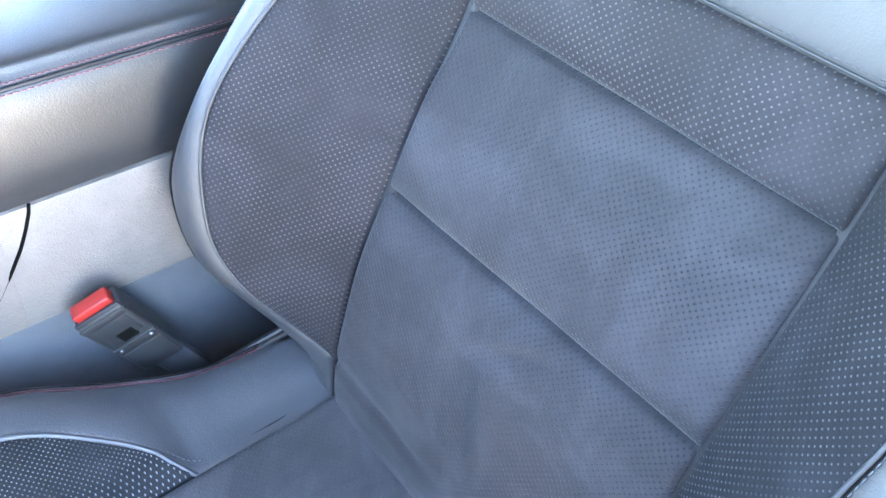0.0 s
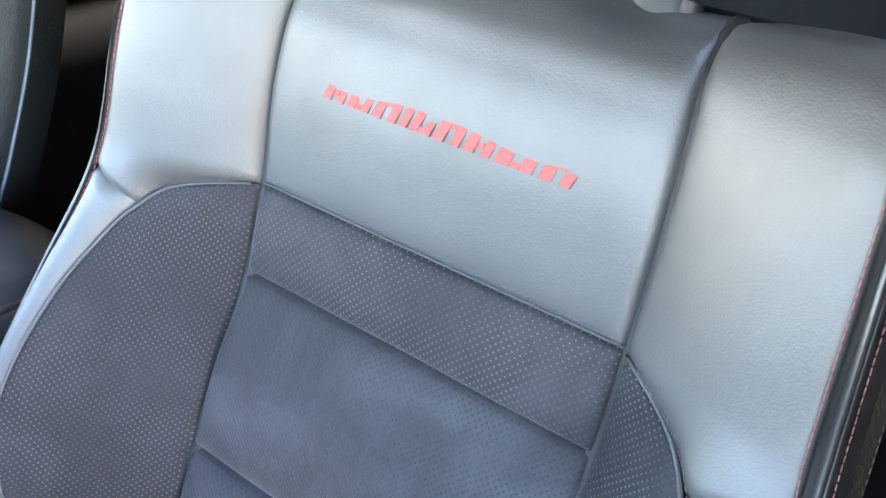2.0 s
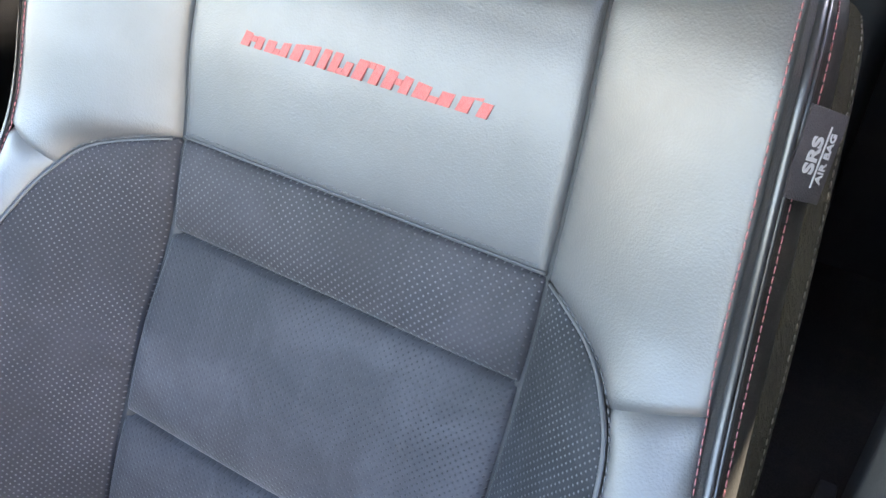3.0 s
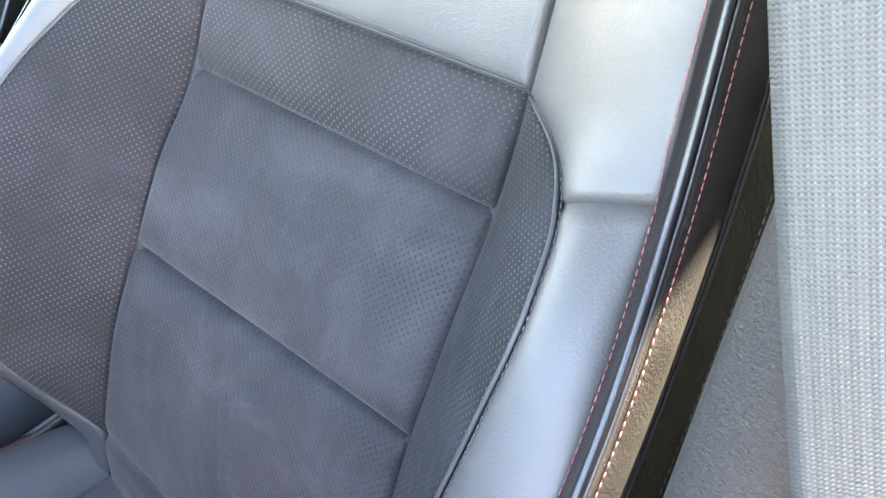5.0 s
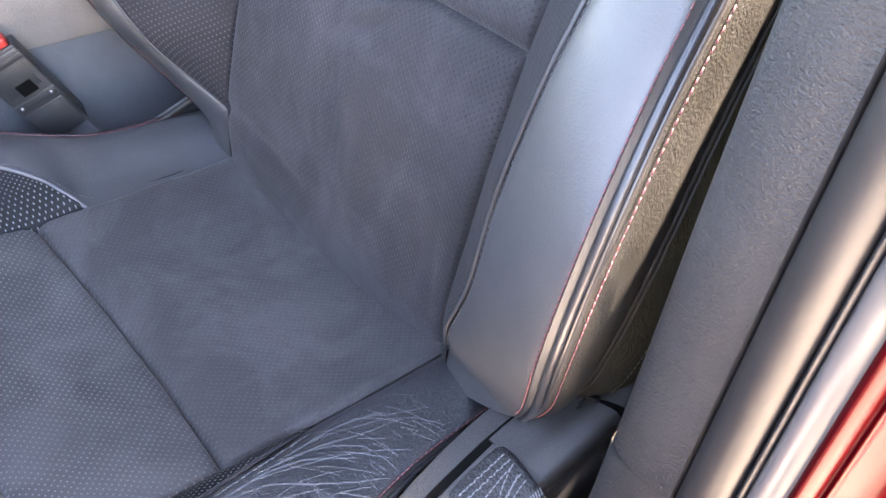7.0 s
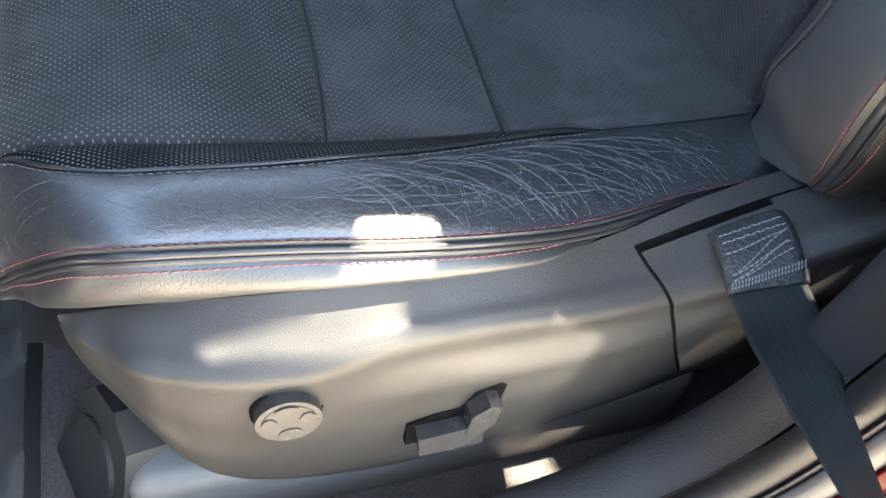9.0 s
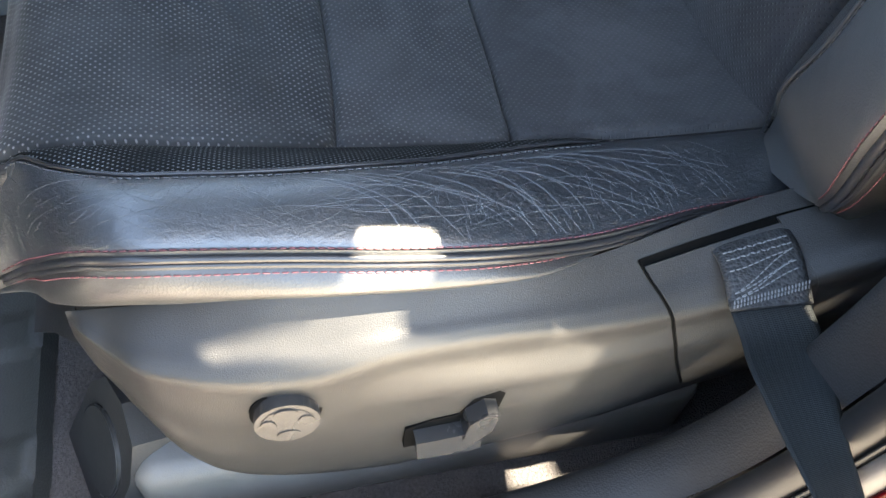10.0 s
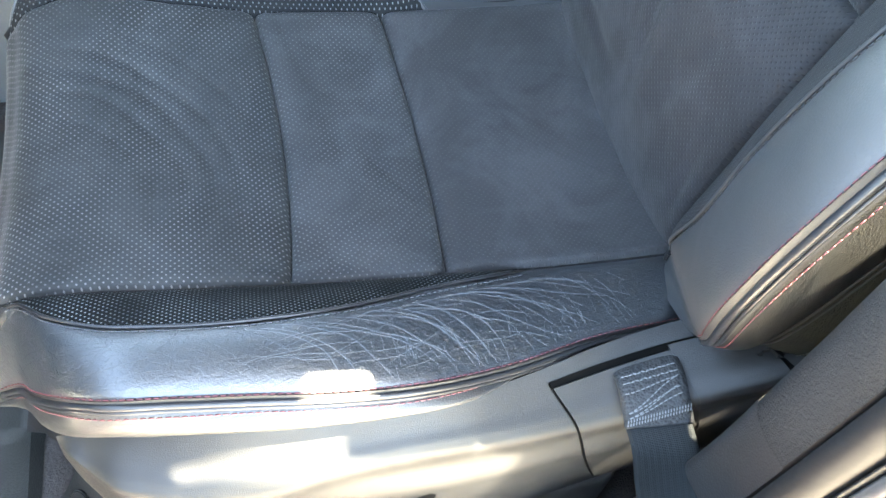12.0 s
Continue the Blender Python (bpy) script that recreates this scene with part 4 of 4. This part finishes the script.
# side air bag tag sewn into the outer seam
TAG_A = back(*(lambda p: (p[0] + 0.003, 0.566, p[1]))(SEAM_D(0.566)))
tag_x = Vector((0.45, 0.85, -0.25)).normalized()
tag_x = (tag_x - UP * tag_x.dot(UP)).normalized()
tag_n = tag_x.cross(UP)
tag_m = Matrix.Translation(TAG_A) @ Matrix(((tag_x.x, UP.x, tag_n.x, 0), (tag_x.y, UP.y, tag_n.y, 0), (tag_x.z, UP.z, tag_n.z, 0), (0, 0, 0, 1)))
tag = bm_part("airbag_tag", box((0.032, 0.043, 0.0016), tag_m @ pose(0.0075, 0.0, 0.0)), TAG, seat, "dark woven cloth tag with white print", 0.0004)


def letters(name, text, size, m, material, parent, bold=0.00038):
    cu = bpy.data.curves.new(name, "FONT")
    cu.body, cu.size, cu.extrude, cu.offset, cu.align_x, cu.align_y = text, size, 0.0002, bold, "CENTER", "CENTER"
    tmp = bpy.data.objects.new(name, cu)
    me = bpy.data.meshes.new_from_object(tmp)
    bpy.data.objects.remove(tmp)
    me.transform(m)
    me.materials.clear()
    me.materials.append(material.m)
    ob = new(name, me)
    ob.parent = parent
    return ob


letters("tag_lettering", "SRS", 0.0115, tag_m @ pose(0.0050, 0, 0.0011, 0, 0, 90), WHITE_THREAD, tag)
letters("tag_lettering", "AIR BAG", 0.0064, tag_m @ pose(0.0160, 0, 0.0011, 0, 0, 90), WHITE_THREAD, tag, 0.00016)
for x in (0.0115,):
    bm_part("tag_rule", box((0.0010, 0.029, 0.0004), tag_m @ pose(x, 0, 0.0011)), WHITE_THREAD, tag)

# ---- passenger seat: the same build, moved across; flank darkened and narrowed to fit the view ----
other = tagged(new("passenger_seat"), "black leather passenger seat with red stitching beside the console", "car seat", "front seats")
build_backrest(other, True)
build_cushion(other)
other.location = (-0.85, 0.03, 0.0)
bm_part("seat_base", box((0.4, 0.42, 0.2), pose(0, -0.24, 0.17)), DARK, other, "black seat base", 0.02)


# ---- seat belt ----
def strap(name, rows, width, thick, material, parent, label="", n=90):
    """A strap along rows of (centre, across)."""
    k = np.linspace(0, 1, len(rows))
    pts = [Vector(hermite(k, [r[0] for r in rows], t)) for t in np.linspace(0, 1, n)]
    acr = [Vector(hermite(k, [r[1] for r in rows], t)) for t in np.linspace(0, 1, n)]
    verts, uvs, faces, run = [], [], [], 0.0
    m = 13
    for i, p in enumerate(pts):
        t = (pts[min(i + 1, n - 1)] - pts[max(i - 1, 0)]).normalized()
        a = (acr[i] - t * acr[i].dot(t)).normalized()
        b = t.cross(a)
        run += (p - pts[i - 1]).length if i else 0
        for f in (1, -1):
            for j in range(m):
                x = (j / (m - 1) - 0.5) * f
                edge = 1 - 0.6 * (abs(x) * 2) ** 8
                verts.append(p + a * x * width + b * f * thick * 0.5 * edge)
                uvs.append((x * width, run))
    r = 2 * m
    for i in range(n - 1):
        for j in range(r):
            faces.append((i * r + j, i * r + (j + 1) % r, (i + 1) * r + (j + 1) % r, (i + 1) * r + j))
    faces.append(tuple(range(r))[::-1])
    faces.append(tuple(range((n - 1) * r, n * r)))
    return link_mesh(name, verts, faces, material, parent, label, uvs)


# The belt's run is placed to fit the camera's view, its depth chosen.
belt = tagged(new("seat_belt"), "grey woven seat belt beside the seat, its run fitted to the view", "seat belt")
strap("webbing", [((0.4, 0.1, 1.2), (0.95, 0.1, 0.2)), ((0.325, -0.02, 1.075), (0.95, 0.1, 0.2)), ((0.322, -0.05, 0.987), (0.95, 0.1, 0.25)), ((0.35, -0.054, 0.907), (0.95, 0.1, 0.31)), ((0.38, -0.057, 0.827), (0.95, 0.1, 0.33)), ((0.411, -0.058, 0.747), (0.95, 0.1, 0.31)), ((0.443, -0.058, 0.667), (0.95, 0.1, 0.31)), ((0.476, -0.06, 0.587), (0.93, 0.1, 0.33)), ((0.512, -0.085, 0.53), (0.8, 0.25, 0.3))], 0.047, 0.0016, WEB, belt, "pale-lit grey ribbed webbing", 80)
strap("lower_webbing", [((0.512, -0.085, 0.53), (0.8, 0.25, 0.3)), ((0.517, -0.115, 0.47), (0.5, 0.6, 0.1)), ((0.498, -0.115, 0.41), (0.2, 0.8, -0.3)), ((0.46, -0.105, 0.365), (0.05, 0.75, -0.55)), ((0.412, -0.096, 0.35), (0.05, 0.85, -0.4)), ((0.365, -0.085, 0.34), (0.03, 0.93, -0.1)), ((0.325, -0.068, 0.322), (0.0, 0.95, 0.2)), ((0.297, -0.065, 0.321), (0.0, 0.96, 0.28))], 0.047, 0.0016, SHADED_WEB, belt, "ribbed webbing with shade put into its colour", 70)
SLEEVE = [((0.306, -0.066, 0.3235), (0.0, 0.96, 0.22)), ((0.296, -0.065, 0.3265), (0.0, 0.96, 0.28)), ((0.280, -0.064, 0.3315), (0.0, 0.96, 0.28)), ((0.264, -0.063, 0.331), (0.0, 0.96, 0.28)), ((0.247, -0.062, 0.320), (0.0, 0.96, 0.28))]
sleeve = strap("anchor_sleeve", SLEEVE, 0.050, 0.006, BLACK_WEB, belt, "black sewn end of the belt", 26)


def on_sleeve(k, w):
    """A point on the sleeve's upper side: k along it, w across it."""
    ks = np.linspace(0, 1, len(SLEEVE))
    p, q = Vector(hermite(ks, [r[0] for r in SLEEVE], k)), Vector(hermite(ks, [r[0] for r in SLEEVE], k + 0.02))
    a = Vector(hermite(ks, [r[1] for r in SLEEVE], k)).normalized()
    n = a.cross(q - p).normalized()
    return p + a * w + n * 0.0033


across = np.linspace(-0.021, 0.021, 30)
for k0 in (0.70, 0.62):
    tagged(stitches("sleeve_stitch", [on_sleeve(k0 + 0.012 * math.sin(w * 900), w) for w in across], SEWING, sleeve, "white thread", 0.0030, 0.0006, 0.00055), kind="stuff")
for k0, k1 in ((0.56, 0.50), (0.36, 0.52), (0.36, 0.40), (0.30, 0.42), (0.30, 0.33)):
    tagged(stitches("sleeve_zigzag", [on_sleeve(k0 + (k1 - k0) * (w + 0.021) / 0.042 + 0.05 * math.sin(w * 75), w) for w in across], SEWING, sleeve, "white thread", 0.0034, 0.0006, 0.0005), kind="stuff")
for w in np.linspace(-0.0235, 0.0235, 23):
    stitches("sleeve_bar_tack", [on_sleeve(0.12, w), on_sleeve(0.15, w + 0.0006), on_sleeve(0.21, w + 0.0012), on_sleeve(0.25, w + 0.0016)], SEWING, sleeve, "", 0.0026, 0.0003, 0.00055)

# ---- belt buckle ----
buckle = tagged(new("belt_buckle"), "black seat belt buckle with a red release button", "belt buckle")
axis = Vector((0.0, -0.075, 0.135)).normalized()
side_v = Vector((0.25, 0.85, 0.45))
side_v = (side_v - axis * side_v.dot(axis)).normalized()
face = side_v.cross(axis)
face = face if face.x > 0 else -face
bk = Matrix.Translation((-0.306, -0.130, 0.372)) @ Matrix(((side_v.x, axis.x, face.x, 0), (side_v.y, axis.y, face.y, 0), (side_v.z, axis.z, face.z, 0), (0, 0, 0, 1)))
hull = bm_part("housing", box((0.046, 0.105, 0.024), bk @ pose(0, -0.008, 0)), BUCKLE_BLACK, buckle, "black plastic housing", 0.003, 3)
bm_part("housing_panel", box((0.034, 0.030, 0.001), bk @ pose(0, 0.016, 0.0118)), BUCKLE_BLACK, hull, "", 0.0006)
bm_part("housing_strap", box((0.044, 0.010, 0.0016), bk @ pose(0, -0.012, 0.0122)), BUCKLE_BLACK, hull, "", 0.0005)
bm_part("maker_mark", box((0.016, 0.014, 0.0008), bk @ pose(0.002, 0.004, 0.0124)), BLACK, hull)
bm_part("housing_lip", box((0.046, 0.007, 0.003), bk @ pose(0, 0.036, 0.0115)), BUCKLE_BLACK, hull, "", 0.001)
bm_part("housing_panel", box((0.040, 0.040, 0.002), bk @ pose(0, -0.041, 0.0118)), BUCKLE_BLACK, hull, "", 0.0008)
for x in (-0.016, 0.016):
    bm = bmesh.new()
    bmesh.ops.create_uvsphere(bm, u_segments=10, v_segments=6, radius=0.0022, matrix=bk @ pose(x, -0.012, 0.0130))
    bm_part("rivet", bm, STEEL, hull)
bm_part("release_button", box((0.037, 0.014, 0.015), bk @ pose(0, 0.047, -0.001)), RED_BUTTON, buckle, "red release button", 0.002, 3)
bm_part("button_frame", box((0.044, 0.006, 0.004), bk @ pose(0, 0.044, 0.009)), BUCKLE_BLACK, buckle, "", 0.001)
bm_part("stalk", box((0.036, 0.09, 0.012), bk @ pose(0, -0.08, -0.003)), CONSOLE_FOOT, buckle, "grey plastic stalk", 0.004)
bracket = tagged(new("inner_seat_bracket"), "grey plastic bracket at the seat's inner side", "seat bracket")
strap("bracket_strip", [((-0.285, -0.10, 0.27), (0.5, 0.5, 0.6)), ((-0.262, -0.04, 0.31), (0.5, 0.5, 0.6)), ((-0.235, 0.01, 0.35), (0.5, 0.5, 0.6))], 0.03, 0.006, VALANCE, bracket, "", 24)
# Paler strip added for the highlight along the bracket.
strap("bracket_glint", [((-0.275, -0.085, 0.287), (0.5, 0.5, 0.6)), ((-0.255, -0.035, 0.322), (0.5, 0.5, 0.6)), ((-0.23, 0.01, 0.358), (0.5, 0.5, 0.6))], 0.006, 0.006, GREY_WELT, bracket, "pale strip standing in for a highlight", 24)

# ---- centre console ----
console = tagged(new("centre_console"), "padded centre console with black leather armrest lid and red stitching", "car console")
def lid_fn(u, y):
    """Round the lid's section: from the seam up the side, over the top and down again."""
    rows = [(-0.338, 0.520), (-0.331, 0.555), (-0.334, 0.605), (-0.345, 0.628), (-0.362, 0.639), (-0.45, 0.648), (-0.54, 0.639), (-0.56, 0.62), (-0.566, 0.56), (-0.56, 0.52)]
    x, z = hermite(np.linspace(0, 1, len(rows)), rows, u)
    e = max(0.0, (y - 0.05) / 0.06)
    z -= 0.05 * e * e
    x = -0.45 + (x + 0.45) * (1 - 0.06 * e * e)
    return Vector((x, y + 0.02 * (1 - ((x + 0.45) / 0.115) ** 2) * e, z + 0.02 * (y + 0.1) * 0.5))
lid = grid("armrest_lid", lid_fn, steps(0, 1, 60, 0), steps(-0.85, 0.11, 60, 0.2), LID_LEATHER, console, "padded black leather armrest")
for k, r in ((0.272, 0.0), (0.312, 0.0)):
    stitches("lid_stitching", [lid_fn(k, y) + Vector((0.0008, 0, 0.0008)) for y in np.linspace(-0.7, 0.08, 80)], RED_THREAD, lid, "red thread", 0.0042, 0.0010, 0.0006)
tube("lid_piping", [lid_fn(0.292, y) + Vector((0.0006, 0, 0.0006)) for y in np.linspace(-0.7, 0.09, 60)], 0.0022, PIPING, lid, "black piping")
grid("lid_rear", lambda u, v: lid_fn(u, 0.11) * (1 - v) + Vector((-0.45, 0.118, 0.54)) * v, steps(0, 1, 30, 0), steps(0, 1, 4), LID_LEATHER, console)
bm_part("console_body", box((0.226, 0.66, 0.13), pose(-0.45, 0.155 - 0.33 + 0.0, 0.452)), CONSOLE, console, "grey grained plastic console side", 0.006)
arc = [(-0.3365, y, z) for y, z in ((-0.172, 0.519), (-0.174, 0.510), (-0.180, 0.495), (-0.188, 0.478), (-0.199, 0.460), (-0.214, 0.437), (-0.232, 0.415), (-0.26, 0.398))]
tube("panel_gap", arc, 0.0016, BLACK, console, "dark panel gap")
bm_part("console_front_body", box((0.230, 0.40, 0.13), pose(-0.45, -0.375 - 0.02, 0.4525)), CONSOLE, console, "grey plastic front part", 0.010)
# Console side below a shadow line, its shade put into a darker colour.
bm_part("console_lower_side", box((0.212, 1.0, 0.33), pose(-0.45, -0.30, 0.225)), CONSOLE_FOOT, console, "lower console side, darker below a shadow line", 0.01)

# ---- pillar, sill and body, swept along the door opening ----
OPENING = [(0.07, 1.22), (0.005, 1.0), (-0.03, 0.8), (-0.046, 0.62), (-0.052, 0.48), (-0.06, 0.36), (-0.09, 0.25), (-0.16, 0.18), (-0.26, 0.145), (-0.40, 0.13), (-0.9, 0.125)]
def opening(t):
    k = np.linspace(0, 1, len(OPENING))
    p = hermite(k, OPENING, t)
    q = hermite(k, OPENING, min(t + 0.01, 1)) - hermite(k, OPENING, max(t - 0.01, 0))
    q = q / np.linalg.norm(q)
    return p, np.array((q[1], -q[0]))
def sweep(name, profile, t0, t1, material, parent=None, label="", n=70, m=24):
    k = np.linspace(0, 1, len(profile))
    def fn(u, t):
        x, out = hermite(k, profile, u)
        p, nn = opening(t)
        return Vector((x, p[0] + nn[0] * out, p[1] + nn[1] * out))
    return grid(name, fn, list(np.linspace(0, 1, m)), list(np.linspace(t0, t1, n)), material, parent, label)
pillar = tagged(new("door_pillar"), "grey grained plastic pillar trim beside the door opening", "car pillar", kind="structure")
sweep("pillar_trim", [(0.346, -0.25), (0.344, -0.19), (0.338, -0.11), (0.334, -0.035), (0.336, -0.010), (0.345, -0.001), (0.362, 0.002), (0.380, 0.0)], 0.115, 0.44, PILLAR, pillar, "grey grained plastic")
# Unseen upper part, kept narrow so the sun passes behind it.
sweep("upper_pillar_trim", [(0.350, -0.085), (0.338, -0.07), (0.334, -0.035), (0.336, -0.010), (0.345, -0.001), (0.362, 0.002), (0.380, 0.0)], 0.0, 0.1165, PILLAR, pillar, "grey grained plastic", 20)
sweep("pillar_edge", [(0.380, 0.0), (0.3812, -0.002), (0.3816, -0.008)], 0.0, 0.5, SEAL, pillar, "", 50, 6)
bm_part("pillar_base", box((0.02, 0.50, 0.36), pose(0.362, 0.255, 0.22)), SILL_GREY, pillar, "dark lower trim", 0.004)
sill = tagged(new("door_sill"), "dark plastic sill trim along the door opening", "door sill", kind="structure")
sweep("sill_trim", [(0.348, -0.34), (0.342, -0.22), (0.337, -0.11), (0.333, -0.035), (0.335, -0.010), (0.344, -0.0005), (0.362, 0.0025), (0.381, 0.0)], 0.437, 1.0, SILL_GREY, sill, "dark grained plastic")
sweep("door_seal", [(0.3814, -0.005), (0.3835, 0.001), (0.388, 0.0065), (0.394, 0.0085), (0.400, 0.007), (0.405, 0.002), (0.4072, -0.005)], 0.0, 1.0, SEAL, sill, "smooth grey rubber door seal")
sweep("seal_lip", [(0.4068, -0.004), (0.408, 0.0005), (0.4098, 0.0005), (0.411, -0.006)], 0.0, 1.0, DARK, sill, "black rubber lip", 70, 10)
sweep("reflection_flange", [(0.4106, -0.005), (0.4125, -0.001), (0.419, -0.0015), (0.426, -0.006)], 0.0, 1.0, FLANGE, sill, "flange coloured pale for the bright reflection on it", 70, 12)
body = tagged(new("car_body"), "glossy dark red car body round the door opening", "car body", kind="structure")
sweep("body_side", [(0.4255, -0.006), (0.4285, -0.003), (0.432, -0.006), (0.436, -0.012), (0.4385, -0.011), (0.442, -0.016), (0.452, -0.026), (0.472, -0.030), (0.515, -0.045), (0.545, -0.10), (0.56, -0.2)], 0.0, 1.0, RED_PAINT, body, "dark red paint", 70, 60)
lm, ln = opening(0.372)
tang = Vector((0, -ln[1], ln[0]))
tang = tang if tang.z > 0 else -tang
at = Vector((0.468, lm[0] - ln[0] * 0.030, lm[1] - ln[1] * 0.030))
sm = Matrix(((1, 0, 0, at.x), (0, tang.y, ln[0], at.y), (0, tang.z, ln[1], at.z), (0, 0, 0, 1)))
shape = [(0.026 * math.copysign(abs(math.cos(w)) ** 0.5, math.cos(w)), 0.05 * math.copysign(abs(math.sin(w)) ** 0.6, math.sin(w))) for w in np.linspace(0, 2 * math.pi, 32, endpoint=False)]
bm_part("placard", prism(shape, -0.006, 0.0, sm), LABEL, body, "white sticker", 0.001)

# ---- floor and cabin shell ----
floor = grid("floor", lambda u, v: Vector((u, v, 0.06 + 0.003 * noise.noise((u * 9, v * 9, 0)))), list(np.linspace(-1.26, 0.46, 62)), list(np.linspace(-1.42, 1.8, 84)), CARPET)
tagged(floor, "worn grey car carpet", "carpet", kind="structure")
mat = tagged(new("floor_mat"), "black moulded rubber floor mat", "floor mat")
def mat_fn(u, v):
    x, y = -0.28 + 0.56 * u, -1.2 + 0.627 * v
    lip = math.exp(-((1 - v) / 0.03) ** 2) + math.exp(-((1 - u) / 0.03) ** 2)
    rib = 0.004 if (int(u * 14) % 3 == 0) != (int(v * 12) % 4 == 0) else 0.0
    return Vector((x, y, 0.075 + rib + 0.007 * min(lip, 1)))
grid("mat_sheet", mat_fn, list(np.linspace(0, 1, 90)), list(np.linspace(0, 1, 90)), RUBBER_MAT, mat)
grid("mat_rim", lambda u, v: mat_fn(u, 1.0) + Vector((0, 0.006 * v, -0.022 * v)), list(np.linspace(0, 1, 90)), [0, 1], RUBBER_MAT, mat)

# Unseen roof edge, notched so sun patches fall on cushion, valance, flank and carpet.
sun_gap_edge = [(-0.66, 0.44), (0.0, 0.43), (0.095, 0.43), (0.10, 0.328), (0.165, 0.326), (0.169, 0.303), (0.238, 0.303), (0.252, 0.345), (0.328, 0.345), (0.334, 0.312), (0.408, 0.312), (0.412, 0.405), (0.472, 0.405), (0.476, 0.350), (0.54, 0.350), (0.545, 0.375), (0.56, 0.375), (0.57, 0.60), (1.66, 0.61)]
roof = bm_part("ceiling", prism([(-1.13, -0.66)] + [(x, y) for y, x in sun_gap_edge] + [(-1.13, 1.66)], 1.22, 1.27, pose(0, 0, 0)), HEADLINER, None, "", 0.01, 2)
tagged(roof, "dark cloth headliner, unseen, its edge notched for sun patches", "headliner", kind="structure")
rear = bm_part("wall_rear", box((1.7, 0.06, 1.3), pose(-0.36, 1.66, 0.6)), CABIN)
tagged(rear, "dark rear cabin wall", "wall", kind="structure")
reardoor = bm_part("wall_rear_door", box((0.05, 1.53, 1.25), pose(0.475, 0.94, 0.62)), DARK)
tagged(reardoor, "closed dark rear door trim", "car door", kind="structure")
# unseen front door, open and hinged ahead of the dashboard's end, added to block light
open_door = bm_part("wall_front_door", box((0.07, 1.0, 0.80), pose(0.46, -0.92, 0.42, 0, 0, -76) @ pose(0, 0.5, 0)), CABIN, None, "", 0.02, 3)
tagged(open_door, "unseen open front door with dark inner trim, added to block light", "car door", kind="structure")
far = bm_part("wall_far_side", box((0.06, 2.9, 0.75), pose(-1.20, 0.2, 0.40)), CABIN)
tagged(far, "dark far door trim", "car door", kind="structure")
for y, w in ((1.0, 1.3), (0.2, 0.1)):
    post = bm_part("wall_far_pillar", box((0.06, w, 0.5), pose(-1.19, y, 1.0)), CABIN)
    tagged(post, "dark far pillar and tinted window", "wall", kind="structure")
dash = bm_part("wall_dashboard", box((1.7, 0.5, 0.36), pose(-0.36, -0.98, 0.65)), CABIN, None, "", 0.05, 4)
tagged(dash, "black dashboard below the windscreen", "dashboard", kind="structure")
fire = bm_part("wall_firewall", box((1.7, 0.06, 0.9), pose(-0.36, -1.33, 0.45)), CABIN)
tagged(fire, "dark carpeted bulkhead of the footwell", "wall", kind="structure")
bench = tagged(new("rear_bench"), "black rear seat bench in shade", "car seat")
bm_part("bench_cushion", box((1.2, 0.5, 0.30), pose(-0.36, 1.25, 0.26)), DARK, bench, "", 0.05, 4)
bm_part("bench_backrest", box((1.2, 0.14, 0.55), pose(-0.36, 1.52, 0.62, -14)), DARK, bench, "", 0.05, 4)
ground = grid("ground", lambda u, v: Vector((u, v, -0.42)), [-300, -30, -3, 0.6, 3, 30, 300], [-300, -30, -3, 3, 30, 300], GROUND)
tagged(ground, "pale sunlit concrete beside the car", "ground", kind="structure")
